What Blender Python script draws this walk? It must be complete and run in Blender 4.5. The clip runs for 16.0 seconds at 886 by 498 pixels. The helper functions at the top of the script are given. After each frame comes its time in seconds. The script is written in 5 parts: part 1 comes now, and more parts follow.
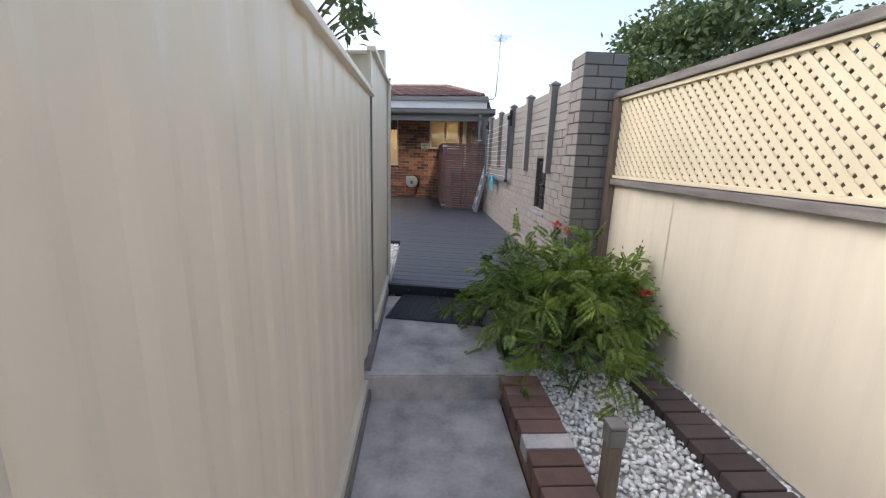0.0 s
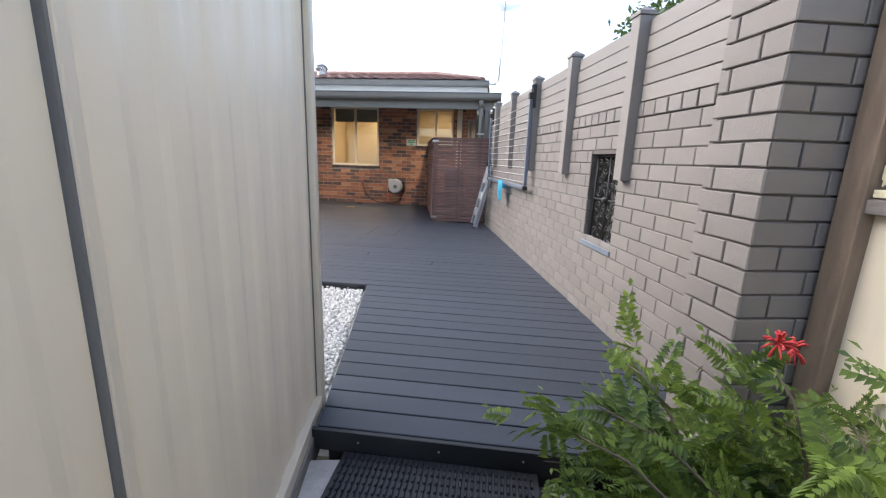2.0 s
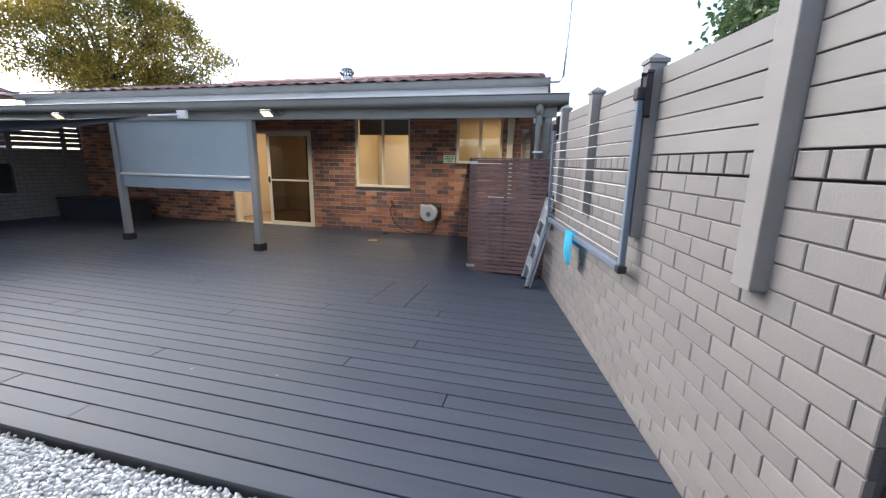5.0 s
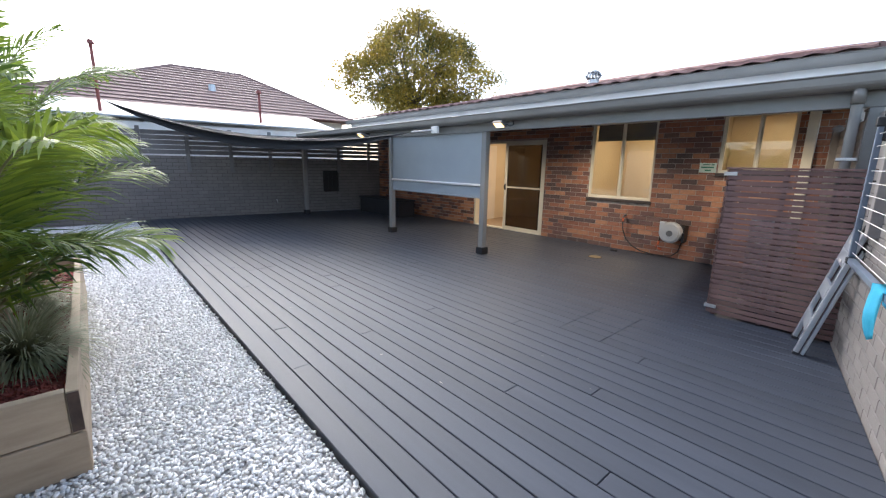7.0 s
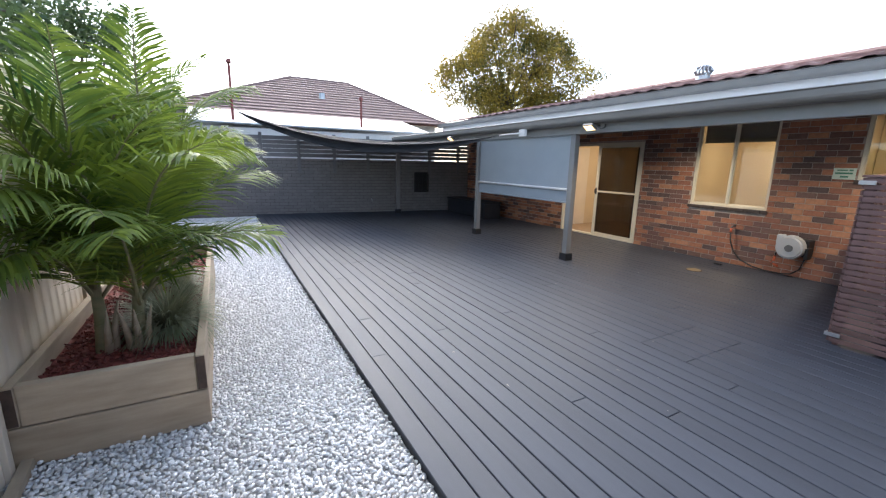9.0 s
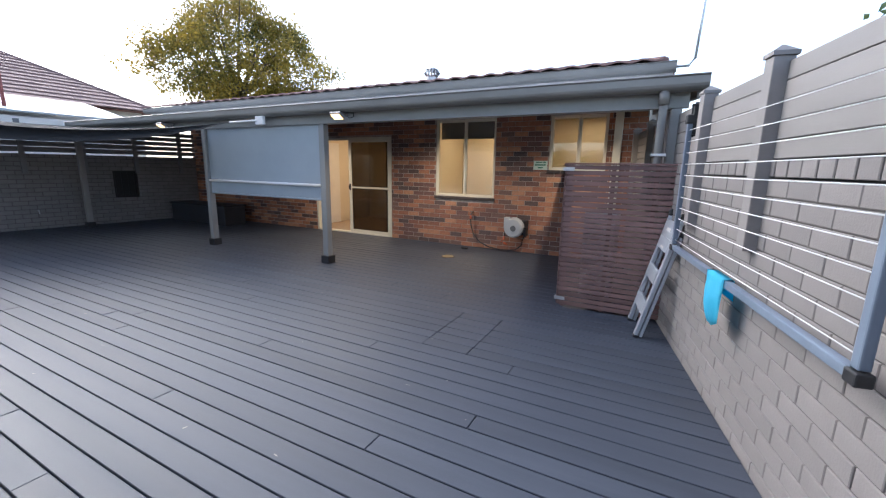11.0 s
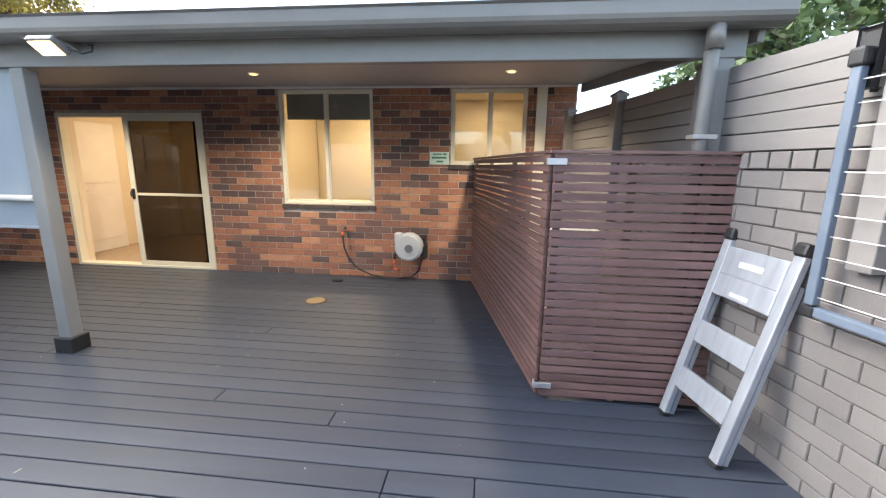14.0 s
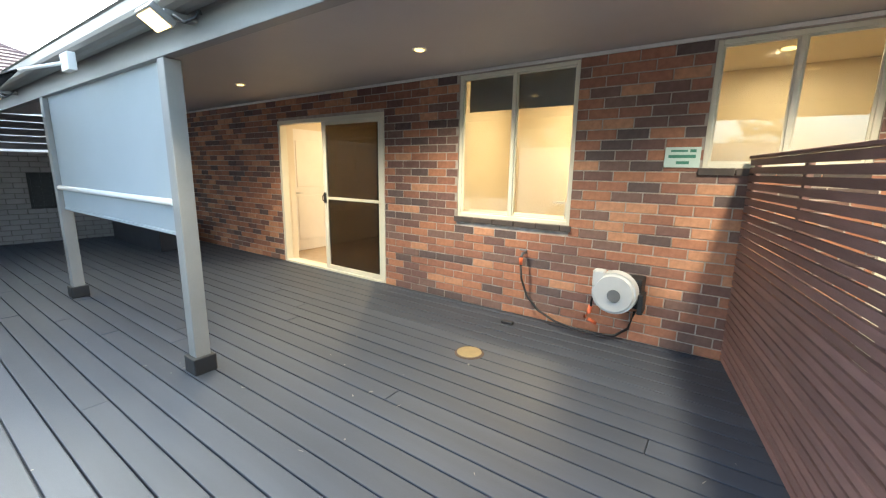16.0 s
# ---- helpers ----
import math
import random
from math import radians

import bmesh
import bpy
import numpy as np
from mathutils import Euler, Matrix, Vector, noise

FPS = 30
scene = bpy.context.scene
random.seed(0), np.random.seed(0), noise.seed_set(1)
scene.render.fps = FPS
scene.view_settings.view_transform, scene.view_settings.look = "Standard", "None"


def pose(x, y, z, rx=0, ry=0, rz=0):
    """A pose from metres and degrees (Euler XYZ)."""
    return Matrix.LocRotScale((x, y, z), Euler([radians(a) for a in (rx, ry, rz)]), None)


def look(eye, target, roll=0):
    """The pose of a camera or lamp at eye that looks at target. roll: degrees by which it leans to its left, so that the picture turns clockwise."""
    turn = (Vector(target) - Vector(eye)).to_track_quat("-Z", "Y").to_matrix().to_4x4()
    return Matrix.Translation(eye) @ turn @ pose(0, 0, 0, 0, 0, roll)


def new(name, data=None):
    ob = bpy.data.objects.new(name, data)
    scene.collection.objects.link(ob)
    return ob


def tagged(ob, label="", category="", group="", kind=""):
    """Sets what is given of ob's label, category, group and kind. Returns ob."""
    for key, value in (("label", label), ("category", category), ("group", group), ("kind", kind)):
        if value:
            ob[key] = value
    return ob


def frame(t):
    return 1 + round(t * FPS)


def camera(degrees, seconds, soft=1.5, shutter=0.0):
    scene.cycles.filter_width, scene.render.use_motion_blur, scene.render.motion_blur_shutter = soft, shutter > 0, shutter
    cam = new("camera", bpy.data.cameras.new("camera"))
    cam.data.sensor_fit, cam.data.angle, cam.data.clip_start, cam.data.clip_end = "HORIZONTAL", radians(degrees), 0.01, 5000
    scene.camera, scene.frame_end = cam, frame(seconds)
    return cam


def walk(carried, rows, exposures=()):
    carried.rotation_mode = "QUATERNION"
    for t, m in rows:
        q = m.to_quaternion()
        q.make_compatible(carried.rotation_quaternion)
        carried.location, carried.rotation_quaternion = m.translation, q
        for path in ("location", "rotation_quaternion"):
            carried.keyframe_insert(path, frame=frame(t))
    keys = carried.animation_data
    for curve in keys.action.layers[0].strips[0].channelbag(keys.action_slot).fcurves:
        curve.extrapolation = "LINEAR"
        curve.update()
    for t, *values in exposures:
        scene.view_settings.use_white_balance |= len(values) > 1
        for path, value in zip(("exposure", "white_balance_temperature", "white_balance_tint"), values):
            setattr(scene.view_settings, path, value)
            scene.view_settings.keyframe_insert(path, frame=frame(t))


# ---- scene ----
cam = camera(95.1, 16.0, soft=1.2)
PATH = [
    (0, (0.332, 0.567, 1.467), (0.059, 2.499, 1.026), 1.7),
    (0.5, (0.261, 1.165, 1.459), (0.006, 3.098, 1.014), 1.8),
    (1, (0.162, 1.702, 1.444), (-0.08, 3.637, 1.0), 1.8),
    (1.5, (0.072, 2.221, 1.411), (-0.157, 4.159, 0.973), 1.9),
    (2, (0.011, 2.732, 1.418), (-0.215, 4.671, 0.984), 1.9),
    (2.5, (-0.125, 3.217, 1.509), (-0.339, 5.159, 1.083), 1.8),
    (3, (-0.126, 3.61, 1.559), (-0.361, 5.549, 1.131), 1.8),
    (3.2, (-0.12, 3.772, 1.561), (-0.356, 5.714, 1.144), 1.9),
    (5.3, (-0.047, 5.022, 1.748), (-0.649, 6.881, 1.324), 1.0),
    (5.5, (-0.013, 5.093, 1.75), (-0.703, 6.922, 1.327), 1.0),
    (6, (0.011, 5.232, 1.735), (-0.934, 6.944, 1.318), 1.1),
    (6.5, (0.076, 5.295, 1.784), (-1.144, 6.823, 1.364), 1.1),
    (7, (0.149, 5.369, 1.778), (-1.323, 6.658, 1.366), 1.0),
    (7.5, (0.234, 5.393, 1.785), (-1.419, 6.442, 1.375), 1.0),
    (8, (0.308, 5.356, 1.834), (-1.444, 6.228, 1.42), 0.7),
    (8.2, (0.311, 5.352, 1.839), (-1.46, 6.183, 1.42), 1.1),
    (10.3, (0.071, 5.617, 1.738), (-1.248, 7.067, 1.343), 1.1),
    (10.5, (0.013, 5.676, 1.726), (-1.198, 7.219, 1.335), 1.0),
    (11, (-0.227, 5.863, 1.724), (-1.136, 7.6, 1.329), 1.0),
    (11.5, (-0.491, 6.026, 1.709), (-1.117, 7.883, 1.312), 1.0),
    (12, (-0.713, 6.254, 1.695), (-1.12, 8.171, 1.295), 0.9),
    (12.5, (-0.905, 6.58, 1.689), (-1.16, 8.523, 1.289), 1.0),
    (13, (-1.124, 6.958, 1.673), (-1.311, 8.908, 1.272), 0.8),
    (13.5, (-1.305, 7.373, 1.692), (-1.481, 9.325, 1.292), 0.8),
    (14, (-1.432, 7.814, 1.698), (-1.643, 9.762, 1.295), 0.8),
    (14.5, (-1.555, 8.253, 1.682), (-1.873, 10.187, 1.281), 0.7),
    (15, (-1.648, 8.627, 1.673), (-2.15, 10.522, 1.278), 0.9),
    (15.5, (-1.693, 8.99, 1.649), (-2.478, 10.79, 1.271), 1.1),
    (16, (-1.703, 9.223, 1.668), (-2.829, 10.831, 1.283), 0.9),
]
walk(cam, [(t, look(eye, target, roll)) for t, eye, target, roll in PATH], [(0.0, 1.15, 6400, 10), (1.0, 1.4, 6400, 10), (2.0, 1.65, 6350, 10), (3.0, 1.62, 6150, 9), (5.5, 1.6, 6000, 9), (8.0, 1.6, 6000, 9), (11.0, 1.55, 5750, 10), (12.5, 1.95, 6050, 10), (13.5, 2.25, 6150, 9), (15.0, 2.6, 6000, 2), (16.0, 2.8, 5950, -2)])

# ---- world, sun, exposure ----
world = bpy.data.worlds.new("world")
scene.world = world
world.use_nodes = True
wn = world.node_tree.nodes
sky = wn.new("ShaderNodeTexSky")
sky.sky_type = "NISHITA"
sky.sun_disc = False
sky.sun_elevation = radians(38)
sky.sun_rotation = radians(-79)
sky.air_density = 1.0
sky.dust_density = 2.5
pale = wn.new("ShaderNodeHueSaturation")
pale.inputs["Saturation"].default_value = 0.75
world.node_tree.links.new(sky.outputs[0], pale.inputs["Color"])
world.node_tree.links.new(pale.outputs[0], wn["Background"].inputs[0])
wn["Background"].inputs[1].default_value = 0.165
sun = new("sun", bpy.data.lights.new("sun", "SUN"))
sun.data.energy, sun.data.angle, sun.data.color = 0.62, radians(60), (1.0, 0.91, 0.78)
sun.matrix_world = look((-25, 5, 26), (0, 0, 0))


def lamp(name, kind, place, aim, energy, colour, size, spot=0):
    data = bpy.data.lights.new(name, kind)
    data.energy, data.color = energy, colour
    if kind == "AREA":
        data.shape, data.size = "DISK", size
    else:
        data.shadow_soft_size = size
    if kind == "SPOT":
        data.spot_size, data.spot_blend = radians(spot), 1.0
    ob = new(name, data)
    ob.matrix_world = look(place, aim)
    return ob


# ---- materials ----
def base_mat(name):
    m = bpy.data.materials.new(name)
    m.use_nodes = True
    nt = m.node_tree
    return m, nt, nt.nodes, nt.links, nt.nodes["Principled BSDF"]


def mat(name, c1, c2, scale=6.0, rough=0.6, bump=0.15, metal=0.0, stretch=(1, 1, 1), fine=60.0, rand=0.0, dist=0.004, spec=0.5, island=False):
    """Two-scale noise between two colours, with fine relief; rand varies the value piece by piece."""
    m, nt, nd, ln, bsdf = base_mat(name)
    tc = nd.new("ShaderNodeTexCoord")
    mp = nd.new("ShaderNodeMapping")
    mp.inputs["Scale"].default_value = stretch
    ln.new(tc.outputs["Object"], mp.inputs[0])
    n1 = nd.new("ShaderNodeTexNoise")
    n1.inputs["Scale"].default_value, n1.inputs["Detail"].default_value = scale, 5
    n2 = nd.new("ShaderNodeTexNoise")
    n2.inputs["Scale"].default_value, n2.inputs["Detail"].default_value = fine, 3
    for n in (n1, n2):
        ln.new(mp.outputs[0], n.inputs["Vector"])
    mixf = nd.new("ShaderNodeMath")
    mixf.operation = "MULTIPLY_ADD"
    mixf.inputs[1].default_value = 0.35
    ln.new(n2.outputs[0], mixf.inputs[0])
    sc = nd.new("ShaderNodeMath")
    sc.operation = "MULTIPLY_ADD"
    sc.inputs[1].default_value, sc.inputs[2].default_value = 1.6, -0.45
    ln.new(n1.outputs[0], sc.inputs[0])
    ln.new(sc.outputs[0], mixf.inputs[2])
    mx = nd.new("ShaderNodeMix")
    mx.data_type = "RGBA"
    ln.new(mixf.outputs[0], mx.inputs[0])
    mx.inputs[6].default_value, mx.inputs[7].default_value = (*c1, 1), (*c2, 1)
    out = mx.outputs[2]
    if rand:
        info = nd.new("ShaderNodeNewGeometry" if island else "ShaderNodeObjectInfo")
        hs = nd.new("ShaderNodeHueSaturation")
        mr = nd.new("ShaderNodeMapRange")
        mr.inputs[3].default_value, mr.inputs[4].default_value = 1 - rand, 1 + rand
        ln.new(info.outputs["Random Per Island" if island else "Random"], mr.inputs[0])
        ln.new(mr.outputs[0], hs.inputs["Value"])
        ln.new(out, hs.inputs["Color"])
        out = hs.outputs[0]
    ln.new(out, bsdf.inputs["Base Color"])
    rr = nd.new("ShaderNodeMapRange")
    rr.inputs[3].default_value, rr.inputs[4].default_value = max(0.03, rough - 0.1), min(1, rough + 0.1)
    ln.new(n1.outputs[0], rr.inputs[0])
    ln.new(rr.outputs[0], bsdf.inputs["Roughness"])
    bsdf.inputs["Metallic"].default_value = metal
    bsdf.inputs["Specular IOR Level"].default_value = spec
    if bump:
        bp = nd.new("ShaderNodeBump")
        bp.inputs["Strength"].default_value, bp.inputs["Distance"].default_value = bump, dist
        ln.new(n2.outputs[0], bp.inputs["Height"])
        ln.new(bp.outputs[0], bsdf.inputs["Normal"])
    return m


def brick_mat(name, island):
    """Fired clay in the mixed shades of one batch."""
    m, nt, nd, ln, bsdf = base_mat(name)
    info = nd.new("ShaderNodeNewGeometry" if island else "ShaderNodeObjectInfo")
    ramp = nd.new("ShaderNodeValToRGB")
    ramp.color_ramp.interpolation = "CONSTANT"
    shades = [(0.0, (0.31, 0.135, 0.08)), (0.18, (0.15, 0.08, 0.066)), (0.34, (0.25, 0.112, 0.072)), (0.52, (0.44, 0.22, 0.125)),
              (0.64, (0.17, 0.10, 0.08)), (0.76, (0.36, 0.16, 0.09)), (0.91, (0.10, 0.068, 0.062))]
    el = ramp.color_ramp.elements
    el[0].position, el[0].color = 0, (*shades[0][1], 1)
    el[1].position, el[1].color = shades[1][0], (*shades[1][1], 1)
    for p, c in shades[2:]:
        e = el.new(p)
        e.color = (*c, 1)
    ln.new(info.outputs["Random Per Island" if island else "Random"], ramp.inputs[0])
    tc = nd.new("ShaderNodeTexCoord")
    n1 = nd.new("ShaderNodeTexNoise")
    n1.inputs["Scale"].default_value, n1.inputs["Detail"].default_value = 25, 6
    ln.new(tc.outputs["Object"], n1.inputs["Vector"])
    hs = nd.new("ShaderNodeHueSaturation")
    mr = nd.new("ShaderNodeMapRange")
    mr.inputs[3].default_value, mr.inputs[4].default_value = 0.6, 1.4
    ln.new(n1.outputs[0], mr.inputs[0])
    ln.new(mr.outputs[0], hs.inputs["Value"])
    ln.new(ramp.outputs[0], hs.inputs["Color"])
    ln.new(hs.outputs[0], bsdf.inputs["Base Color"])
    bsdf.inputs["Roughness"].default_value = 0.75
    bp = nd.new("ShaderNodeBump")
    bp.inputs["Strength"].default_value, bp.inputs["Distance"].default_value = 0.35, 0.004
    ln.new(n1.outputs[0], bp.inputs["Height"])
    ln.new(bp.outputs[0], bsdf.inputs["Normal"])
    return m


def leaf_mat(name, c1, c2, trans=0.35, patch=1.3):
    m, nt, nd, ln, bsdf = base_mat(name)
    info = nd.new("ShaderNodeNewGeometry")
    tc = nd.new("ShaderNodeTexCoord")
    n1 = nd.new("ShaderNodeTexNoise")
    n1.inputs["Scale"].default_value = patch
    ln.new(tc.outputs["Object"], n1.inputs["Vector"])
    ad = nd.new("ShaderNodeMath")
    ad.operation = "MULTIPLY_ADD"
    ad.inputs[1].default_value = 0.55
    ln.new(info.outputs["Random Per Island"], ad.inputs[0])
    sc = nd.new("ShaderNodeMath")
    sc.operation = "MULTIPLY_ADD"
    sc.inputs[1].default_value, sc.inputs[2].default_value = 1.6, -0.55
    ln.new(n1.outputs[0], sc.inputs[0])
    ln.new(sc.outputs[0], ad.inputs[2])
    mx = nd.new("ShaderNodeMix")
    mx.data_type = "RGBA"
    ln.new(ad.outputs[0], mx.inputs[0])
    mx.inputs[6].default_value, mx.inputs[7].default_value = (*c1, 1), (*c2, 1)
    ln.new(mx.outputs[2], bsdf.inputs["Base Color"])
    bsdf.inputs["Roughness"].default_value = 0.5
    tr = nd.new("ShaderNodeBsdfTranslucent")
    ln.new(mx.outputs[2], tr.inputs[0])
    ms = nd.new("ShaderNodeMixShader")
    ms.inputs[0].default_value = trans
    ln.new(bsdf.outputs[0], ms.inputs[1])
    ln.new(tr.outputs[0], ms.inputs[2])
    ln.new(ms.outputs[0], nd["Material Output"].inputs[0])
    return m


def glow_mat(name, colour, strength):
    m, nt, nd, ln, bsdf = base_mat(name)
    bsdf.inputs["Emission Color"].default_value = (*colour, 1)
    bsdf.inputs["Emission Strength"].default_value = strength
    return m


def glass_mat(name, tint, gloss):
    m, nt, nd, ln, bsdf = base_mat(name)
    tr = nd.new("ShaderNodeBsdfTransparent")
    tr.inputs[0].default_value = (*tint, 1)
    gl = nd.new("ShaderNodeBsdfGlossy")
    gl.inputs["Roughness"].default_value = 0.02
    fr = nd.new("ShaderNodeFresnel")
    fr.inputs[0].default_value = 1.5
    mu = nd.new("ShaderNodeMath")
    mu.operation = "MULTIPLY"
    mu.use_clamp = True
    mu.inputs[1].default_value = gloss
    ln.new(fr.outputs[0], mu.inputs[0])
    ms = nd.new("ShaderNodeMixShader")
    ln.new(mu.outputs[0], ms.inputs[0])
    ln.new(tr.outputs[0], ms.inputs[1])
    ln.new(gl.outputs[0], ms.inputs[2])
    ln.new(ms.outputs[0], nd["Material Output"].inputs[0])
    return m


M_DECK = mat("deck_paint", (0.026, 0.032, 0.046), (0.047, 0.055, 0.074), 2.5, 0.56, 0.12, stretch=(0.35, 4, 4), fine=70, rand=0.12, spec=0.45)
M_DECKDARK = mat("deck_fascia_paint", (0.012, 0.014, 0.017), (0.028, 0.031, 0.036), 5, 0.6, 0.1)
M_CREAM = mat("cream_steel", (0.68, 0.605, 0.485), (0.78, 0.70, 0.575), 1.4, 0.38, 0.04, stretch=(1, 1, 0.25), fine=25)
M_CREAMTRIM = mat("cream_trim", (0.56, 0.50, 0.41), (0.66, 0.595, 0.49), 3, 0.4, 0.04)
M_LATTICE = mat("cream_lattice", (0.62, 0.54, 0.38), (0.72, 0.64, 0.47), 4, 0.55, 0.08)
M_GREYWOOD = mat("weathered_timber", (0.10, 0.092, 0.09), (0.26, 0.235, 0.22), 5, 0.85, 0.4, stretch=(6, 1, 6), fine=80)
M_BROWNWOOD = mat("brown_timber", (0.14, 0.10, 0.075), (0.26, 0.20, 0.15), 5, 0.8, 0.3, stretch=(6, 6, 1), fine=80)
M_TAUPE = mat("taupe_masonry_paint", (0.165, 0.150, 0.143), (0.215, 0.197, 0.188), 5, 0.72, 0.3, fine=110, rand=0.07)
M_TAUPEJOINED = mat("taupe_masonry_joined", (0.165, 0.150, 0.143), (0.215, 0.197, 0.188), 5, 0.72, 0.3, fine=110, rand=0.07, island=True)
M_TAUPEJOINT = mat("taupe_joint", (0.085, 0.077, 0.072), (0.125, 0.113, 0.106), 9, 0.85, 0.5, fine=120)
M_TAUPEWOOD = mat("taupe_timber_paint", (0.195, 0.18, 0.172), (0.24, 0.222, 0.212), 2.5, 0.6, 0.12, stretch=(5, 0.7, 5), fine=60, rand=0.05)
M_TRIM = mat("grey_trim_paint", (0.20, 0.195, 0.185), (0.26, 0.252, 0.24), 3, 0.45, 0.05)
M_GUTTER = mat("gutter_steel", (0.18, 0.166, 0.15), (0.235, 0.22, 0.20), 2, 0.38, 0.04, metal=0.2)
M_SOFFIT = mat("soffit_sheet", (0.40, 0.37, 0.36), (0.46, 0.43, 0.42), 2, 0.6, 0.05)
M_WHITE = mat("white_paint", (0.66, 0.63, 0.60), (0.76, 0.73, 0.70), 3, 0.6, 0.05)
M_FRAME = mat("cream_aluminium", (0.62, 0.58, 0.47), (0.70, 0.66, 0.54), 4, 0.4, 0.03)
M_CONC = mat("concrete", (0.17, 0.163, 0.16), (0.64, 0.60, 0.585), 4.5, 0.85, 0.5, fine=45)
M_PAVER = mat("clay_paver", (0.12, 0.07, 0.058), (0.21, 0.125, 0.10), 10, 0.85, 0.4, fine=140, rand=0.28)
M_PAVERDARK = mat("dark_paver", (0.045, 0.034, 0.036), (0.095, 0.066, 0.062), 10, 0.85, 0.4, fine=140, rand=0.3)
M_PEBBLE = mat("white_pebble", (0.66, 0.65, 0.635), (0.82, 0.81, 0.80), 14, 0.65, 0.15, fine=150, rand=0.26, island=True)
M_SOIL = mat("pale_grit", (0.30, 0.29, 0.28), (0.50, 0.49, 0.47), 30, 0.9, 0.6, fine=160)
M_BRICK = brick_mat("house_brick", False)
M_BRICKJOINED = brick_mat("house_brick_joined", True)
M_MORTAR = mat("mortar", (0.24, 0.20, 0.17), (0.52, 0.45, 0.39), 12, 0.9, 0.5, fine=150)
M_SILL = mat("dark_sill_brick", (0.035, 0.028, 0.026), (0.08, 0.06, 0.052), 12, 0.7, 0.3)
M_SCREEN = mat("merbau_slat", (0.12, 0.066, 0.058), (0.225, 0.13, 0.115), 3, 0.6, 0.25, stretch=(1, 1, 6), fine=60, rand=0.16)
M_BLACK = mat("black_plastic", (0.012, 0.012, 0.013), (0.024, 0.024, 0.026), 8, 0.5, 0.05)
M_RUBBER = mat("black_rubber", (0.014, 0.016, 0.02), (0.03, 0.033, 0.04), 20, 0.6, 0.1)
M_IRON = mat("black_iron", (0.012, 0.012, 0.013), (0.03, 0.03, 0.03), 20, 0.55, 0.2)
M_ALU = mat("aluminium", (0.40, 0.43, 0.47), (0.54, 0.57, 0.61), 8, 0.4, 0.05, metal=0.5, stretch=(4, 4, 0.6))
M_BLUEGREY = mat("blue_grey_steel", (0.115, 0.145, 0.19), (0.16, 0.195, 0.25), 6, 0.4, 0.03)
M_WIRE = mat("white_cord", (0.65, 0.65, 0.64), (0.75, 0.75, 0.74), 10, 0.5, 0.05)
M_CYAN = mat("cyan_cloth", (0.05, 0.47, 0.68), (0.12, 0.62, 0.84), 9, 0.75, 0.3, fine=200)
M_BLIND = mat("grey_blind_mesh", (0.30, 0.33, 0.345), (0.34, 0.37, 0.385), 3, 0.7, 0.15, fine=300)
M_REEL = mat("reel_plastic", (0.42, 0.43, 0.44), (0.5, 0.51, 0.52), 6, 0.45, 0.05)
M_REELDARK = mat("reel_grey", (0.10, 0.105, 0.11), (0.15, 0.155, 0.16), 6, 0.5, 0.05)
M_ORANGE = mat("orange_plastic", (0.55, 0.10, 0.03), (0.65, 0.14, 0.05), 8, 0.4, 0.03)
M_BRASS = mat("brass_cover", (0.22, 0.17, 0.09), (0.34, 0.27, 0.15), 14, 0.5, 0.2, metal=0.6)
M_SIGN = mat("pale_green_sign", (0.52, 0.63, 0.55), (0.60, 0.70, 0.62), 5, 0.4, 0.02)
M_SIGNINK = mat("green_ink", (0.05, 0.20, 0.13), (0.08, 0.24, 0.16), 5, 0.5, 0.0)
M_TILE = mat("terracotta_roof_tile", (0.20, 0.115, 0.10), (0.36, 0.22, 0.195), 6, 0.75, 0.4, fine=90, rand=0.15)
M_TILEOLD = mat("weathered_roof_tile", (0.17, 0.105, 0.093), (0.31, 0.205, 0.18), 1.3, 0.8, 0.4, fine=30)
M_METALROOF = mat("pale_roof_sheet", (0.48, 0.53, 0.57), (0.58, 0.63, 0.67), 2, 0.4, 0.05)
M_REDPIPE = mat("red_oxide_pipe", (0.22, 0.06, 0.05), (0.32, 0.10, 0.08), 8, 0.6, 0.2)
M_SAIL = mat("black_shade_cloth", (0.010, 0.011, 0.014), (0.02, 0.021, 0.025), 6, 0.8, 0.2, fine=250)
M_SLEEPER = mat("pine_sleeper", (0.29, 0.225, 0.155), (0.47, 0.38, 0.27), 3, 0.8, 0.35, stretch=(1.2, 1.2, 7), fine=60, rand=0.1)
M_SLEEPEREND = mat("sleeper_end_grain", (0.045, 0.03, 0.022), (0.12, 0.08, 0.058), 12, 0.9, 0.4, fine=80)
M_MULCH = mat("red_bark_chip", (0.10, 0.022, 0.018), (0.22, 0.05, 0.038), 12, 0.9, 0.3, rand=0.4, island=True)
M_BARK = mat("bark", (0.07, 0.055, 0.042), (0.16, 0.13, 0.10), 6, 0.9, 0.6, stretch=(4, 4, 1), fine=50)
M_PALMSTEM = mat("palm_stem", (0.13, 0.15, 0.06), (0.30, 0.25, 0.15), 5, 0.7, 0.3, stretch=(1, 1, 4))
M_BUSH = leaf_mat("feathery_leaf", (0.018, 0.05, 0.02), (0.26, 0.36, 0.06), 0.3, 3.0)
M_PALM = leaf_mat("palm_leaf", (0.02, 0.07, 0.025), (0.31, 0.39, 0.05), 0.4)
M_GRASS = leaf_mat("tuft_blade", (0.13, 0.16, 0.08), (0.38, 0.38, 0.25), 0.25)
M_OAK = leaf_mat("tree_leaf_gold", (0.035, 0.065, 0.022), (0.52, 0.36, 0.05), 0.35, 0.3)
